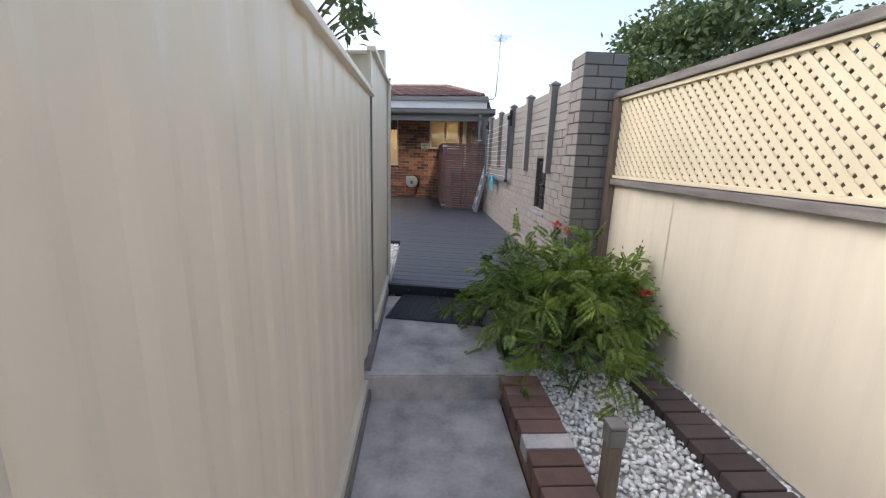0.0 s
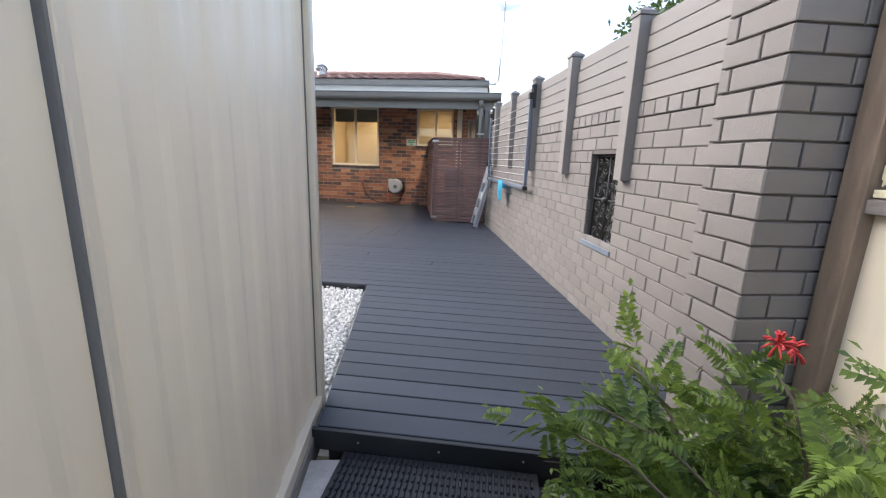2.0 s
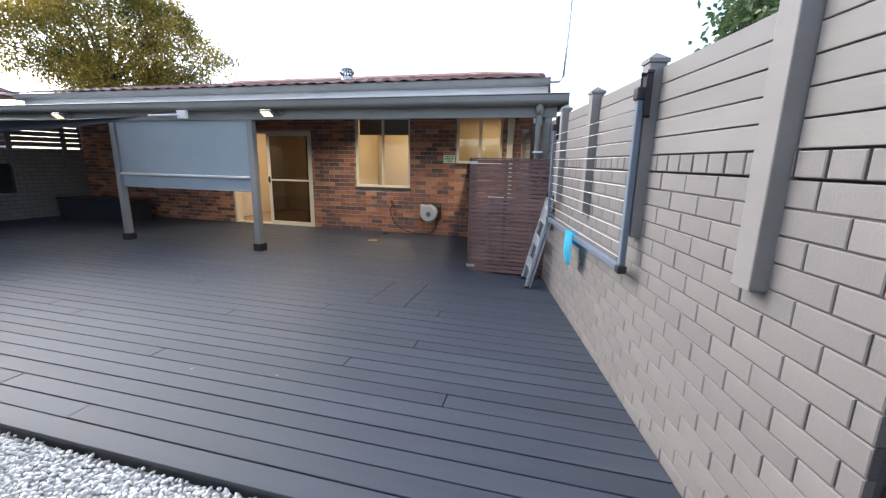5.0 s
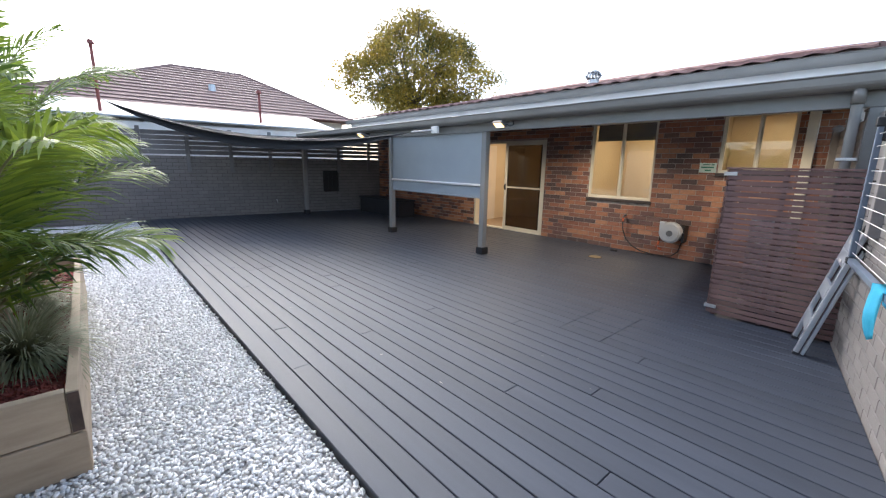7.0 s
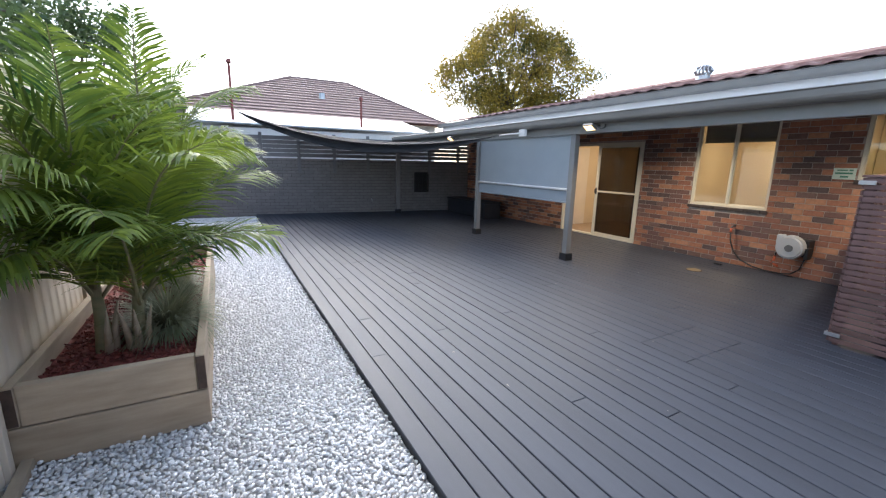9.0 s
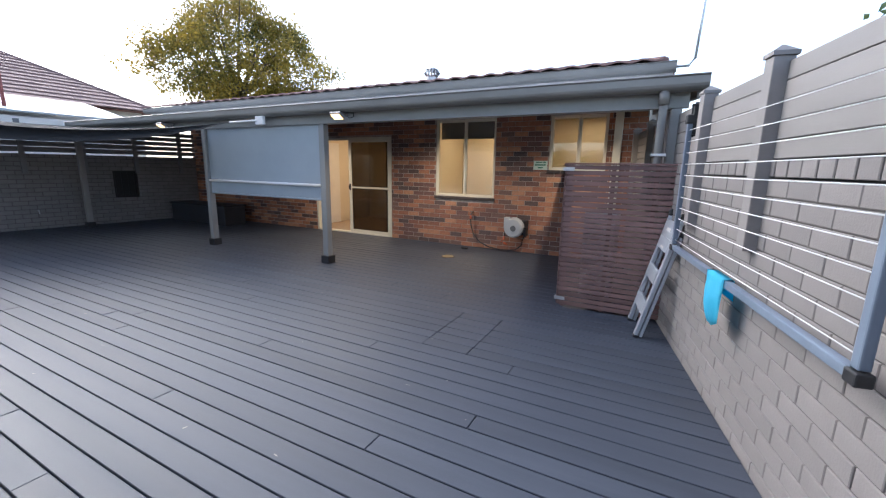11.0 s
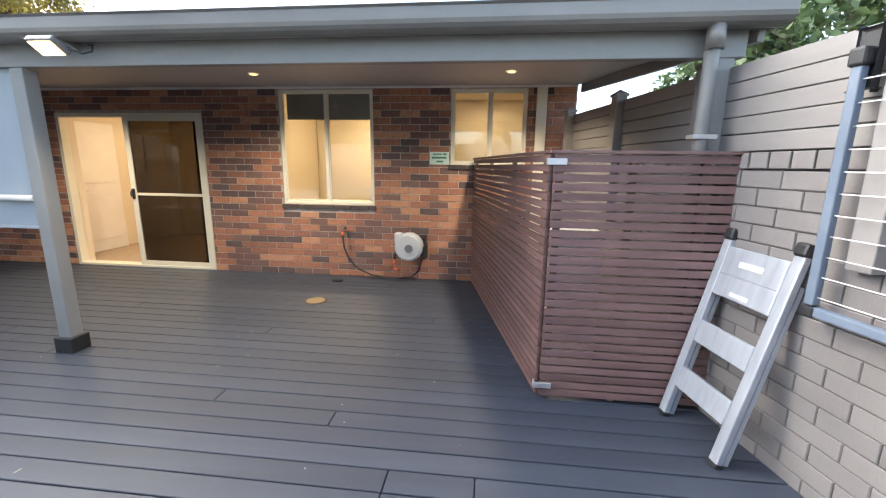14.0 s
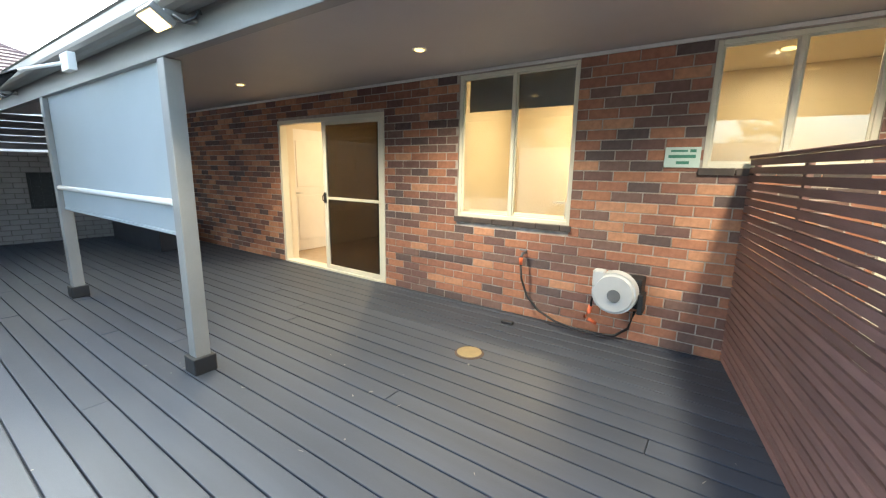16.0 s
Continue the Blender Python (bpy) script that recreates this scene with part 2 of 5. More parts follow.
M_TREE = leaf_mat("tree_leaf_dark", (0.035, 0.07, 0.026), (0.14, 0.19, 0.07), 0.3)
M_FLOWER = mat("red_flower", (0.45, 0.02, 0.03), (0.62, 0.06, 0.06), 20, 0.6, 0.1)
M_PLASTER = mat("cream_plaster", (0.62, 0.54, 0.42), (0.68, 0.60, 0.48), 2, 0.75, 0.04)
M_INFLOOR = mat("tan_carpet", (0.28, 0.21, 0.15), (0.38, 0.29, 0.21), 8, 0.9, 0.3, fine=200)
M_GROUND = mat("earth", (0.06, 0.065, 0.04), (0.13, 0.12, 0.08), 0.5, 0.95, 0.4, fine=6)
M_FLYMESH = glass_mat("dark_fly_mesh", (0.34, 0.32, 0.29), 0.5)
M_GLASS = glass_mat("clear_glass", (0.90, 0.92, 0.90), 2.2)
M_BENCH = mat("charcoal_resin", (0.018, 0.02, 0.026), (0.034, 0.037, 0.046), 6, 0.55, 0.1)
M_LAMPGLOW = glow_mat("lamp_face", (1.0, 0.60, 0.20), 0.5)
M_FLOODGLOW = glow_mat("flood_face", (1.0, 0.62, 0.22), 1.1)
M_STEELBRIGHT = mat("zinc_hinge", (0.5, 0.5, 0.5), (0.62, 0.62, 0.62), 10, 0.4, 0.05, metal=0.7)
M_WALLGREY = mat("grey_wall_paint", (0.15, 0.143, 0.145), (0.195, 0.187, 0.19), 3, 0.7, 0.2, fine=80)


# ---- mesh helpers ----
def box(bm, x0, x1, y0, y1, z0, z1, bevel=0.0, m=None):
    r = bmesh.ops.create_cube(bm, size=1)
    vs = r["verts"]
    for v in vs:
        v.co = Vector((x0 + (v.co.x + 0.5) * (x1 - x0), y0 + (v.co.y + 0.5) * (y1 - y0), z0 + (v.co.z + 0.5) * (z1 - z0)))
    if m is not None:
        bmesh.ops.transform(bm, matrix=m, verts=vs)
    if bevel:
        es = list({e for v in vs for e in v.link_edges})
        bmesh.ops.bevel(bm, geom=es, offset=bevel, segments=2, affect="EDGES", profile=0.5)
    return bm


def tube(bm, points, radius, sides=8, taper=None):
    """A round bar along points; taper gives each point's own radius."""
    pts = [Vector(p) for p in points]
    rings = []
    for i, p in enumerate(pts):
        d = (pts[min(i + 1, len(pts) - 1)] - pts[max(i - 1, 0)]).normalized()
        side = d.cross(Vector((0, 0, 1)) if abs(d.z) < 0.9 else Vector((1, 0, 0))).normalized()
        up = side.cross(d)
        r = taper[i] if taper else radius
        rings.append([bm.verts.new(p + side * (math.cos(a) * r) + up * (math.sin(a) * r)) for a in [2 * math.pi * k / sides for k in range(sides)]])
    for a, b in zip(rings, rings[1:]):
        for k in range(sides):
            f = bm.faces.new((a[k], a[(k + 1) % sides], b[(k + 1) % sides], b[k]))
            f.smooth = True
    bm.faces.new(rings[0][::-1])
    bm.faces.new(rings[-1])
    return bm


def prism(bm, outline, z0, z1):
    lo = [bm.verts.new((x, y, z0)) for x, y in outline]
    hi = [bm.verts.new((x, y, z1)) for x, y in outline]
    n = len(outline)
    for i in range(n):
        bm.faces.new((lo[i], lo[(i + 1) % n], hi[(i + 1) % n], hi[i]))
    bm.faces.new(hi)
    bm.faces.new(lo[::-1])
    bmesh.ops.recalc_face_normals(bm, faces=bm.faces[:])
    return bm


def to_mesh(name, bm, material):
    me = bpy.data.meshes.new(name)
    bm.to_mesh(me)
    bm.free()
    me.materials.append(material)
    return me


def part(name, bm, material, parent=None, label="", m=None):
    ob = new(name, to_mesh(name, bm, material))
    ob.parent = parent
    if m is not None:
        ob.matrix_basis = m
    if label:
        ob["label"] = label
    return ob


def solid(name, material, boxes, parent=None, label="", bevel=0.0, m=None):
    bm = bmesh.new()
    for b in boxes:
        box(bm, *b, bevel=bevel)
    return part(name, bm, material, parent, label, m)


def root(name, label, category, m=None, group="", kind=""):
    ob = new(name)
    ob.empty_display_size = 0.1
    if m is not None:
        ob.matrix_basis = m
    return tagged(ob, label, category, group, kind)


def raw(name, verts, faces, material, parent=None, smooth=False):
    me = bpy.data.meshes.new(name)
    me.from_pydata(verts, [], faces)
    me.materials.append(material)
    if smooth:
        me.polygons.foreach_set("use_smooth", [True] * len(me.polygons))
    me.update()
    ob = new(name, me)
    ob.parent = parent
    return ob


def holed(bm, u0, u1, z0, z1, d0, d1, holes, along="x"):
    """A slab with rectangular openings through it."""
    us = sorted({u0, u1, *[min(max(v, u0), u1) for h in holes for v in h[:2]]})
    zs = sorted({z0, z1, *[min(max(v, z0), z1) for h in holes for v in h[2:]]})
    for a, b in zip(us, us[1:]):
        for c, d in zip(zs, zs[1:]):
            mu, mz = (a + b) / 2, (c + d) / 2
            if any(h[0] < mu < h[1] and h[2] < mz < h[3] for h in holes):
                continue
            if along == "x":
                box(bm, a, b, d0, d1, c, d)
            else:
                box(bm, d0, d1, a, b, c, d)
    return bm


def courses(u0, u1, z0, z1, length, height, joint, holes):
    """The bricks (u0, u1, z0, z1) of a stretcher-bond face, cut at its openings."""
    out = []
    row, z = 0, z0
    while z < z1 - 0.02:
        zt = min(z + height - joint, z1)
        u = u0 - (length / 2 if row % 2 else 0)
        while u < u1:
            spans = [(max(u, u0), min(u + length - joint, u1))]
            for h in holes:
                if h[2] < (z + zt) / 2 < h[3]:
                    cut = []
                    for a, b in spans:
                        if b <= h[0] or a >= h[1]:
                            cut.append((a, b))
                        else:
                            if a < h[0]:
                                cut.append((a, h[0]))
                            if b > h[1]:
                                cut.append((h[1], b))
                    spans = cut
            out += [(a, b, z, zt) for a, b in spans if b - a > 0.025]
            u += length
        row, z = row + 1, z + height
    return out


def brick_geo(a, b, z0, z1, depth, edge, along):
    """Corners and faces of one brick with eased front edges; the front lies at 0, the depth goes away from the viewer."""
    ring = lambda g, d: [(a + g, z0 + g, d), (b - g, z0 + g, d), (b - g, z1 - g, d), (a + g, z1 - g, d)]
    pts = ring(edge, 0.0) + ring(0, edge) + ring(0, depth)
    vs = [(u, d, z) for u, z, d in pts] if along == "x" else [(d, u, z) for u, z, d in pts]
    fs = [(0, 1, 2, 3)] + [(i, 4 + i, 4 + (i + 1) % 4, (i + 1) % 4) for i in range(4)] + [(4 + i, 8 + i, 8 + (i + 1) % 4, 4 + (i + 1) % 4) for i in range(4)]
    if along == "y":
        fs = [f[::-1] for f in fs]
    return vs, fs


BRICK_MESHES = {}


def lay(bricks, near, name, material, joined_material, parent, face, depth=0.03, edge=0.004, along="x", rough=0.0015):
    """Bricks near the walk as parts of their own, the rest joined."""
    verts, faces = [], []
    rng = random.Random(len(bricks))
    for a, b, z0, z1 in bricks:
        out = face + rng.uniform(-rough, rough)
        if near(a, b, z0, z1):
            key = (material.name, round(b - a, 3), round(z1 - z0, 3), along)
            if key not in BRICK_MESHES:
                vs, fs = brick_geo(0, b - a, 0, z1 - z0, depth, edge, along)
                me = bpy.data.meshes.new(name)
                me.from_pydata(vs, [], fs)
                me.materials.append(material)
                BRICK_MESHES[key] = me
            ob = new(name, BRICK_MESHES[key])
            ob.parent = parent
            ob.location = (a, out, z0) if along == "x" else (out, a, z0)
        else:
            vs, fs = brick_geo(a, b, z0, z1, depth, edge, along)
            n = len(verts)
            verts += [(x, y + out, z) if along == "x" else (x + out, y, z) for x, y, z in vs]
            faces += [tuple(n + i for i in f) for f in fs]
    if verts:
        tagged(raw("brickwork", verts, faces, joined_material, parent), kind="stuff")


# ---- plan ----
SLOPE = 11.475                       # the side walls lean by this from the house's axis, in degrees
SIN, COS = math.sin(radians(SLOPE)), math.cos(radians(SLOPE))
ALLEY = pose(1.097, 4.3, 0, 0, 0, SLOPE)
DZ = 0.262                           # deck
HY = 12.815                          # house wall
DOOR = (-7.16, -5.08, DZ, 2.31)
WIN_A = (-4.05, -2.85, 1.19, 2.585)
WIN_B = (-1.90, -1.01, 1.71, 2.585)
SOFFIT = 2.62


def alley(n, s):
    """Plan place of a point n across and s along the side wall."""
    return 1.097 + n * COS - s * SIN, 4.3 + n * SIN + s * COS


def wall_x(y):
    return 1.97 - 0.203 * y


# ---- ground ----
bm = bmesh.new()
box(bm, -900, 900, -900, 900, -0.5, -0.06)
tagged(part("ground", bm, M_GROUND), "dark earth under the yard and beyond", "ground", kind="structure")
bm = bmesh.new()
prism(bm, [alley(-1.95, -7), alley(-0.98, -7), alley(-0.98, -1.255), alley(-1.95, -1.255)], -0.1, 0.0)
tagged(part("path_lower", bm, M_CONC), "weathered grey concrete path with dark stains", "path", kind="structure")
bm = bmesh.new()
prism(bm, [alley(-1.95, -1.255), alley(-0.93, -1.255), alley(-0.93, 0.2), alley(-1.95, 0.2)], -0.1, 0.16)
bmesh.ops.bevel(bm, geom=[e for e in bm.edges if all(v.co.z > 0.1 for v in e.verts)], offset=0.012, segments=2, affect="EDGES")
tagged(part("path_step", bm, M_CONC), "raised concrete step with worn pale edge", "step", kind="structure")
bm = bmesh.new()
prism(bm, [alley(-0.9, -7), alley(0.3, -7), alley(0.3, 0.3), alley(-0.9, 0.3)], -0.1, 0.075)
tagged(part("garden_bed_floor", bm, M_SOIL), "grit under white pebbles in the side bed", "garden bed", kind="structure")
bm = bmesh.new()
prism(bm, [(-12.8, 3.5), (-0.66, 4.42), (-1.05, 6.216), (-12.8, 6.216)], -0.1, 0.19)
tagged(part("pebble_bed_floor", bm, M_SOIL), "grit under the white pebble strip", "pebble bed", kind="structure")

# ---- deck ----
deck = root("deck", "dark blue-grey painted timber deck boards", "deck", kind="structure")
bm = bmesh.new()
prism(bm, [(-12.3, 6.28), alley(-1.72, 2.32), alley(-1.72, 0.27), (wall_x(4.24) - 0.1, 4.24), (wall_x(12.8), 12.8), (-11.6, 12.8)], 0.03, DZ - 0.03)
part("deck_frame", bm, M_DECKDARK, deck)
rng = random.Random(5)
PITCH, GAP = 0.142, 0.0085
y = 4.2245
JOINTS = [(-2.2, 8.4), (-1.05, 8.55), (-3.0, 7.95), (-3.07, 9.95), (-2.28, 9.78), (-3.47, 6.57), (-4.37, 7.58), (-1.45, 7.4), (-1.05, 7.84), (-0.62, 7.14), (-2.66, 6.37), (-3.6, 9.1), (-2.9, 7.1), (-4.1, 8.75), (-3.3, 10.9), (-1.9, 11.4)]
while y < HY - 0.02:
    y1 = min(y + PITCH - GAP, HY - 0.004)
    left = (lambda v: -12.5 + 0.13 * (v - 6)) if y > 6.2 else (lambda v: alley(-1.765, 0)[0] - 0.203 * (v - alley(-1.765, 0)[1]))
    right = lambda v: wall_x(v) - 0.004
    cuts = []
    if y > 6.2:
        off = rng.uniform(0, 3.6)
        c = -12.0 + off
        while c < 0:
            if -11.2 < c < -4.6:
                cuts.append(c)
            c += rng.choice([2.4, 3.0, 3.6])
        cuts += [jx for jx, jy in JOINTS if y <= jy < y + PITCH]
    if 8.62 < (y + y1) / 2 < 9.5:
        cuts = [c for c in cuts if c < -2.6] + [-1.86, -1.445]
    edges = [None] + sorted(cuts) + [None]
    for a, b in zip(edges, edges[1:]):
        g = 0.0022
        p = [(left(y) if a is None else a + g, y), (right(y) if b is None else b - g, y), (right(y1) if b is None else b - g, y1), (left(y1) if a is None else a + g, y1)]
        dz = rng.uniform(-0.0012, 0.0012)
        e = 0.003
        cx, cy = sum(q[0] for q in p) / 4, sum(q[1] for q in p) / 4
        lo = [(q[0] - cx, q[1] - cy, -0.022) for q in p]
        mid = [(q[0] - cx, q[1] - cy, -e) for q in p]
        top = [(q[0] - cx + (e if q[0] < cx else -e), q[1] - cy + (e if q[1] < cy else -e), 0) for q in p]
        fs = [(8, 9, 10, 11)] + [(i, (i + 1) % 4, 4 + (i + 1) % 4, 4 + i) for i in range(4)] + [(4 + i, 4 + (i + 1) % 4, 8 + (i + 1) % 4, 8 + i) for i in range(4)]
        ob = raw("deck_board", lo + mid + top, fs, M_DECK, deck)
        ob.location = (cx, cy, DZ + dz)
    y += PITCH
solid("fascia_board", M_DECKDARK, [(-0.74, 0.98, 4.2, 4.222, 0.16, DZ - 0.004)], deck, "near-black front board of the step", 0.003)
for x in (-0.5, -0.15, 0.2, 0.55):
    bm = bmesh.new()
    bmesh.ops.create_cone(bm, cap_ends=True, segments=8, radius1=0.005, radius2=0.004, depth=0.004, matrix=pose(x, 4.198, 0.215, 90, 0, 0))
    part("nail_head", bm, M_STEELBRIGHT, deck)
solid("edge_board", M_DECKDARK, [(-12.4, -1.12, 6.218, 6.238, 0.15, DZ - 0.006)], deck, "near-black deck edge", 0.002)

# ---- house ----
house = root("house_wall", "mixed red and dark brown brick house wall", "house wall", kind="structure")
HOLES = [DOOR, WIN_A, WIN_B]
bm = holed(bmesh.new(), -11.75, -0.46, 0.0, 3.3, HY + 0.006, HY + 0.11, HOLES)
part("mortar_bed", bm, M_MORTAR, house)
bm = holed(bmesh.new(), -11.75, -0.46, 0.0, 3.3, HY + 0.114, HY + 0.24, HOLES)
part("inner_leaf", bm, M_PLASTER, house)
solid("end_wall", M_MORTAR, [(-0.62, -0.46, HY + 0.242, HY + 7, 0.0, 3.2)], house)


def window(name, hole, label, split=0.5, blind=0.0):
    x0, x1, z0, z1 = hole
    w = root(name, label, "window", kind="structure")
    f, y0, y1 = 0.034, HY + 0.02, HY + 0.09
    for nm, bx in (("window_frame", (x0, x0 + f, y0, y1, z0, z1)), ("window_frame", (x1 - f, x1, y0, y1, z0, z1)), ("window_frame", (x0 + f, x1 - f, y0, y1, z0, z0 + f)), ("window_frame", (x0 + f, x1 - f, y0, y1, z1 - f, z1))):
        solid(nm, M_FRAME, [bx], w, bevel=0.004)
    xm = x0 + (x1 - x0) * split
    solid("mullion", M_FRAME, [(xm - 0.016, xm + 0.016, y0 + 0.004, y1 - 0.004, z0 + f, z1 - f)], w, bevel=0.004)
    for a, b, k in ((x0 + f, xm - 0.016, 0), (xm + 0.016, x1 - f, 1)):
        s = solid("sash", M_FRAME, [(a, a + 0.014, y0 + 0.02, y0 + 0.04, z0 + f, z1 - f), (b - 0.014, b, y0 + 0.02, y0 + 0.04, z0 + f, z1 - f),
                                   (a + 0.014, b - 0.014, y0 + 0.02, y0 + 0.04, z0 + f, z0 + f + 0.014), (a + 0.014, b - 0.014, y0 + 0.02, y0 + 0.04, z1 - f - 0.014, z1 - f)], w)
        g = solid("pane", M_GLASS, [(a + 0.014, b - 0.014, y0 + 0.028, y0 + 0.032, z0 + f + 0.014, z1 - f - 0.014)], w, "clear window glass")
        g.visible_shadow = False
    if blind:
        solid("roller_blind", M_REELDARK, [(x0 + 0.05, x1 - 0.05, HY + 0.13, HY + 0.135, z1 - blind, z1 - 0.03)], w, "charcoal roller blind drawn part way")
    return w


window("window_1", WIN_A, "cream aluminium sliding window above a dark brick sill", 0.5, 0.34)
window("window_2", WIN_B, "cream aluminium kitchen window glowing warm", 0.52)
for k, h in enumerate((WIN_A, WIN_B)):
    sill = root("window_sill", "dark glazed brick sill under the window", "window sill", kind="structure")
    x = h[0] - 0.02
    while x < h[1]:
        solid("sill_brick", M_SILL, [(x, min(x + 0.222, h[1] + 0.02), HY - 0.022, HY + 0.03, h[2] - 0.055, h[2] - 0.004)], sill, bevel=0.004)
        x += 0.23

# sliding door: open leaf to the house, screen leaf over it
door = root("door_1", "cream aluminium sliding door, one half open", "door", kind="structure")
dx0, dx1, dz0, dz1 = DOOR
for bx in ((dx0, dx0 + 0.05, HY - 0.01, HY + 0.1, dz0, dz1), (dx1 - 0.05, dx1, HY - 0.01, HY + 0.1, dz0, dz1), (dx0 + 0.05, dx1 - 0.05, HY - 0.01, HY + 0.1, dz1 - 0.05, dz1),
           (dx0 + 0.05, dx1 - 0.05, HY - 0.02, HY + 0.1, dz0, dz0 + 0.03)):
    solid("door_frame", M_FRAME, [bx], door, bevel=0.004)
lx0, lx1 = -6.20, dx1 - 0.052
leaf = root("screen_leaf", "", "")
leaf.parent = door
for bx in ((lx0, lx0 + 0.075, HY + 0.0, HY + 0.03, dz0 + 0.03, dz1 - 0.05), (lx1 - 0.05, lx1, HY + 0.0, HY + 0.03, dz0 + 0.03, dz1 - 0.05), (lx0 + 0.075, lx1 - 0.05, HY + 0.0, HY + 0.03, dz0 + 0.03, dz0 + 0.09),
           (lx0 + 0.075, lx1 - 0.05, HY + 0.0, HY + 0.03, dz1 - 0.1, dz1 - 0.05), (lx0 + 0.075, lx1 - 0.05, HY - 0.004, HY + 0.026, 1.25, 1.285)):
    solid("stile", M_FRAME, [bx], leaf, bevel=0.004)
g = solid("fly_mesh", M_FLYMESH, [(lx0 + 0.07, lx1 - 0.045, HY + 0.012, HY + 0.016, dz0 + 0.08, dz1 - 0.09)], leaf, "dark insect mesh")
g.visible_shadow = False
solid("side_seal", M_BLACK, [(lx1 - 0.11, lx1 - 0.052, HY + 0.034, HY + 0.05, dz0 + 0.06, dz1 - 0.08)], leaf)
bm = bmesh.new()
box(bm, lx0 + 0.02, lx0 + 0.055, HY - 0.022, HY - 0.002, 1.2, 1.34, 0.006)
tube(bm, [(lx0 + 0.037, HY - 0.02, 1.22), (lx0 + 0.037, HY - 0.05, 1.24), (lx0 + 0.037, HY - 0.05, 1.3), (lx0 + 0.037, HY - 0.02, 1.32)], 0.008)
part("door_handle", bm, M_BLACK, leaf, "black pull handle")

# rooms behind the openings
rooms = root("house_interior", "cream plastered rooms lit warm", "room", kind="structure")
solid("room_floor", M_INFLOOR, [(-11.7, -0.64, HY + 0.242, 18.0, 0.1, DZ)], rooms)
solid("room_ceiling", M_PLASTER, [(-11.7, -0.64, HY + 0.242, 18.0, 2.72, 2.8)], rooms)
solid("room_wall", M_PLASTER, [(-11.7, -0.64, 18.0, 18.1, DZ, 2.72)], rooms)
for x, y0, y1 in ((-11.7, HY + 0.242, 18), (-7.75, HY + 0.242, 15.4), (-4.55, HY + 0.242, 18), (-2.35, HY + 0.242, 18), (-0.72, HY + 0.242, 18)):
    solid("partition", M_PLASTER, [(x, x + 0.09, y0, y1 - 0.004, DZ + 0.004, 2.716)], rooms)
solid("cross_wall", M_PLASTER, [(-7.65, -4.57, 15.4, 15.49, DZ + 0.004, 2.716), (-4.45, -2.37, 14.9, 15.0, DZ + 0.004, 2.716), (-2.25, -0.74, 14.6, 14.7, DZ + 0.004, 2.716)], rooms)
solid("skirting", M_WHITE, [(-7.65, -4.57, 15.38, 15.397, DZ + 0.004, DZ + 0.1)], rooms)
idoor = root("interior_door", "white panel door against the wall inside", "door")
solid("door_leaf", M_WHITE, [(-7.65, -7.61, 13.3, 14.1, DZ + 0.004, 2.28)], idoor, bevel=0.004)
for zz in (0.45, 1.35):
    solid("door_panel", M_WHITE, [(-7.608, -7.6, 13.4, 14.0, zz, zz + 0.75)], idoor, bevel=0.003)
bm = bmesh.new()
tube(bm, [(-7.605, 13.36, 1.25), (-7.55, 13.36, 1.25), (-7.55, 13.47, 1.25)], 0.01)
part("door_handle", bm, M_STEELBRIGHT, idoor)
solid("kitchen_tap", M_STEELBRIGHT, [(-3.0, -2.97, HY + 0.3, HY + 0.33, 1.19, 1.38), (-3.12, -3.0, HY + 0.3, HY + 0.33, 1.36, 1.38)])
tagged(bpy.data.objects["kitchen_tap"], "small chrome mixer tap behind the window sill", "tap")
solid("inner_bench", M_WHITE, [(-4.44, -2.37, HY + 0.245, HY + 0.8, DZ + 0.005, 1.188)], bevel=0.004)
tagged(bpy.data.objects["inner_bench"], "white bench top under the window inside", "bench")
for x, yy, power in ((-6.2, 14.2, 12), (-3.3, 14.0, 10), (-1.45, 13.9, 3.5)):
    d = root("ceiling_downlight", "round warm recessed downlight in the plaster ceiling", "downlight", group="room downlights")
    bm = bmesh.new()
    bmesh.ops.create_cone(bm, cap_ends=True, segments=20, radius1=0.05, radius2=0.05, depth=0.012, matrix=pose(x, yy, 2.713))
    part("lens", bm, M_LAMPGLOW, d)
    lamp("room_lamp", "AREA", (x, yy, 2.69), (x, yy, 0), power, (1.0, 0.70, 0.39), 0.3)
lamp("room_lamp", "AREA", (-6.2, 16.6, 2.69), (-6.2, 16.6, 0), 12, (1.0, 0.70, 0.39), 0.3)

# ---- verandah ----
VX0, FY = -11.9, 10.27
verandah = root("verandah", "grey painted verandah roof with flat soffit and beam", "verandah", kind="structure")
bm = bmesh.new()
ol = [(VX0, FY + 0.16), (-0.02, FY + 0.16), (-0.44, HY - 0.004), (VX0, HY - 0.004)]
zs = [2.46, 2.46, SOFFIT, SOFFIT]
lo = [bm.verts.new((x, y, z)) for (x, y), z in zip(ol, zs)]
hi = [bm.verts.new((x, y, z + 0.07)) for (x, y), z in zip(ol, zs)]
for i in range(4):
    bm.faces.new((lo[i], lo[(i + 1) % 4], hi[(i + 1) % 4], hi[i]))
bm.faces.new(hi)
bm.faces.new(lo[::-1])
bmesh.ops.recalc_face_normals(bm, faces=bm.faces[:])
part("soffit", bm, M_SOFFIT, verandah, "pale lining sheet")
solid("beam", M_TRIM, [(VX0, -0.06, FY + 0.09, FY + 0.155, 2.30, 2.455)], verandah, bevel=0.004)
solid("cornice", M_WHITE, [(VX0, -0.46, HY - 0.025, HY - 0.006, SOFFIT - 0.03, SOFFIT - 0.004)], verandah, bevel=0.003)
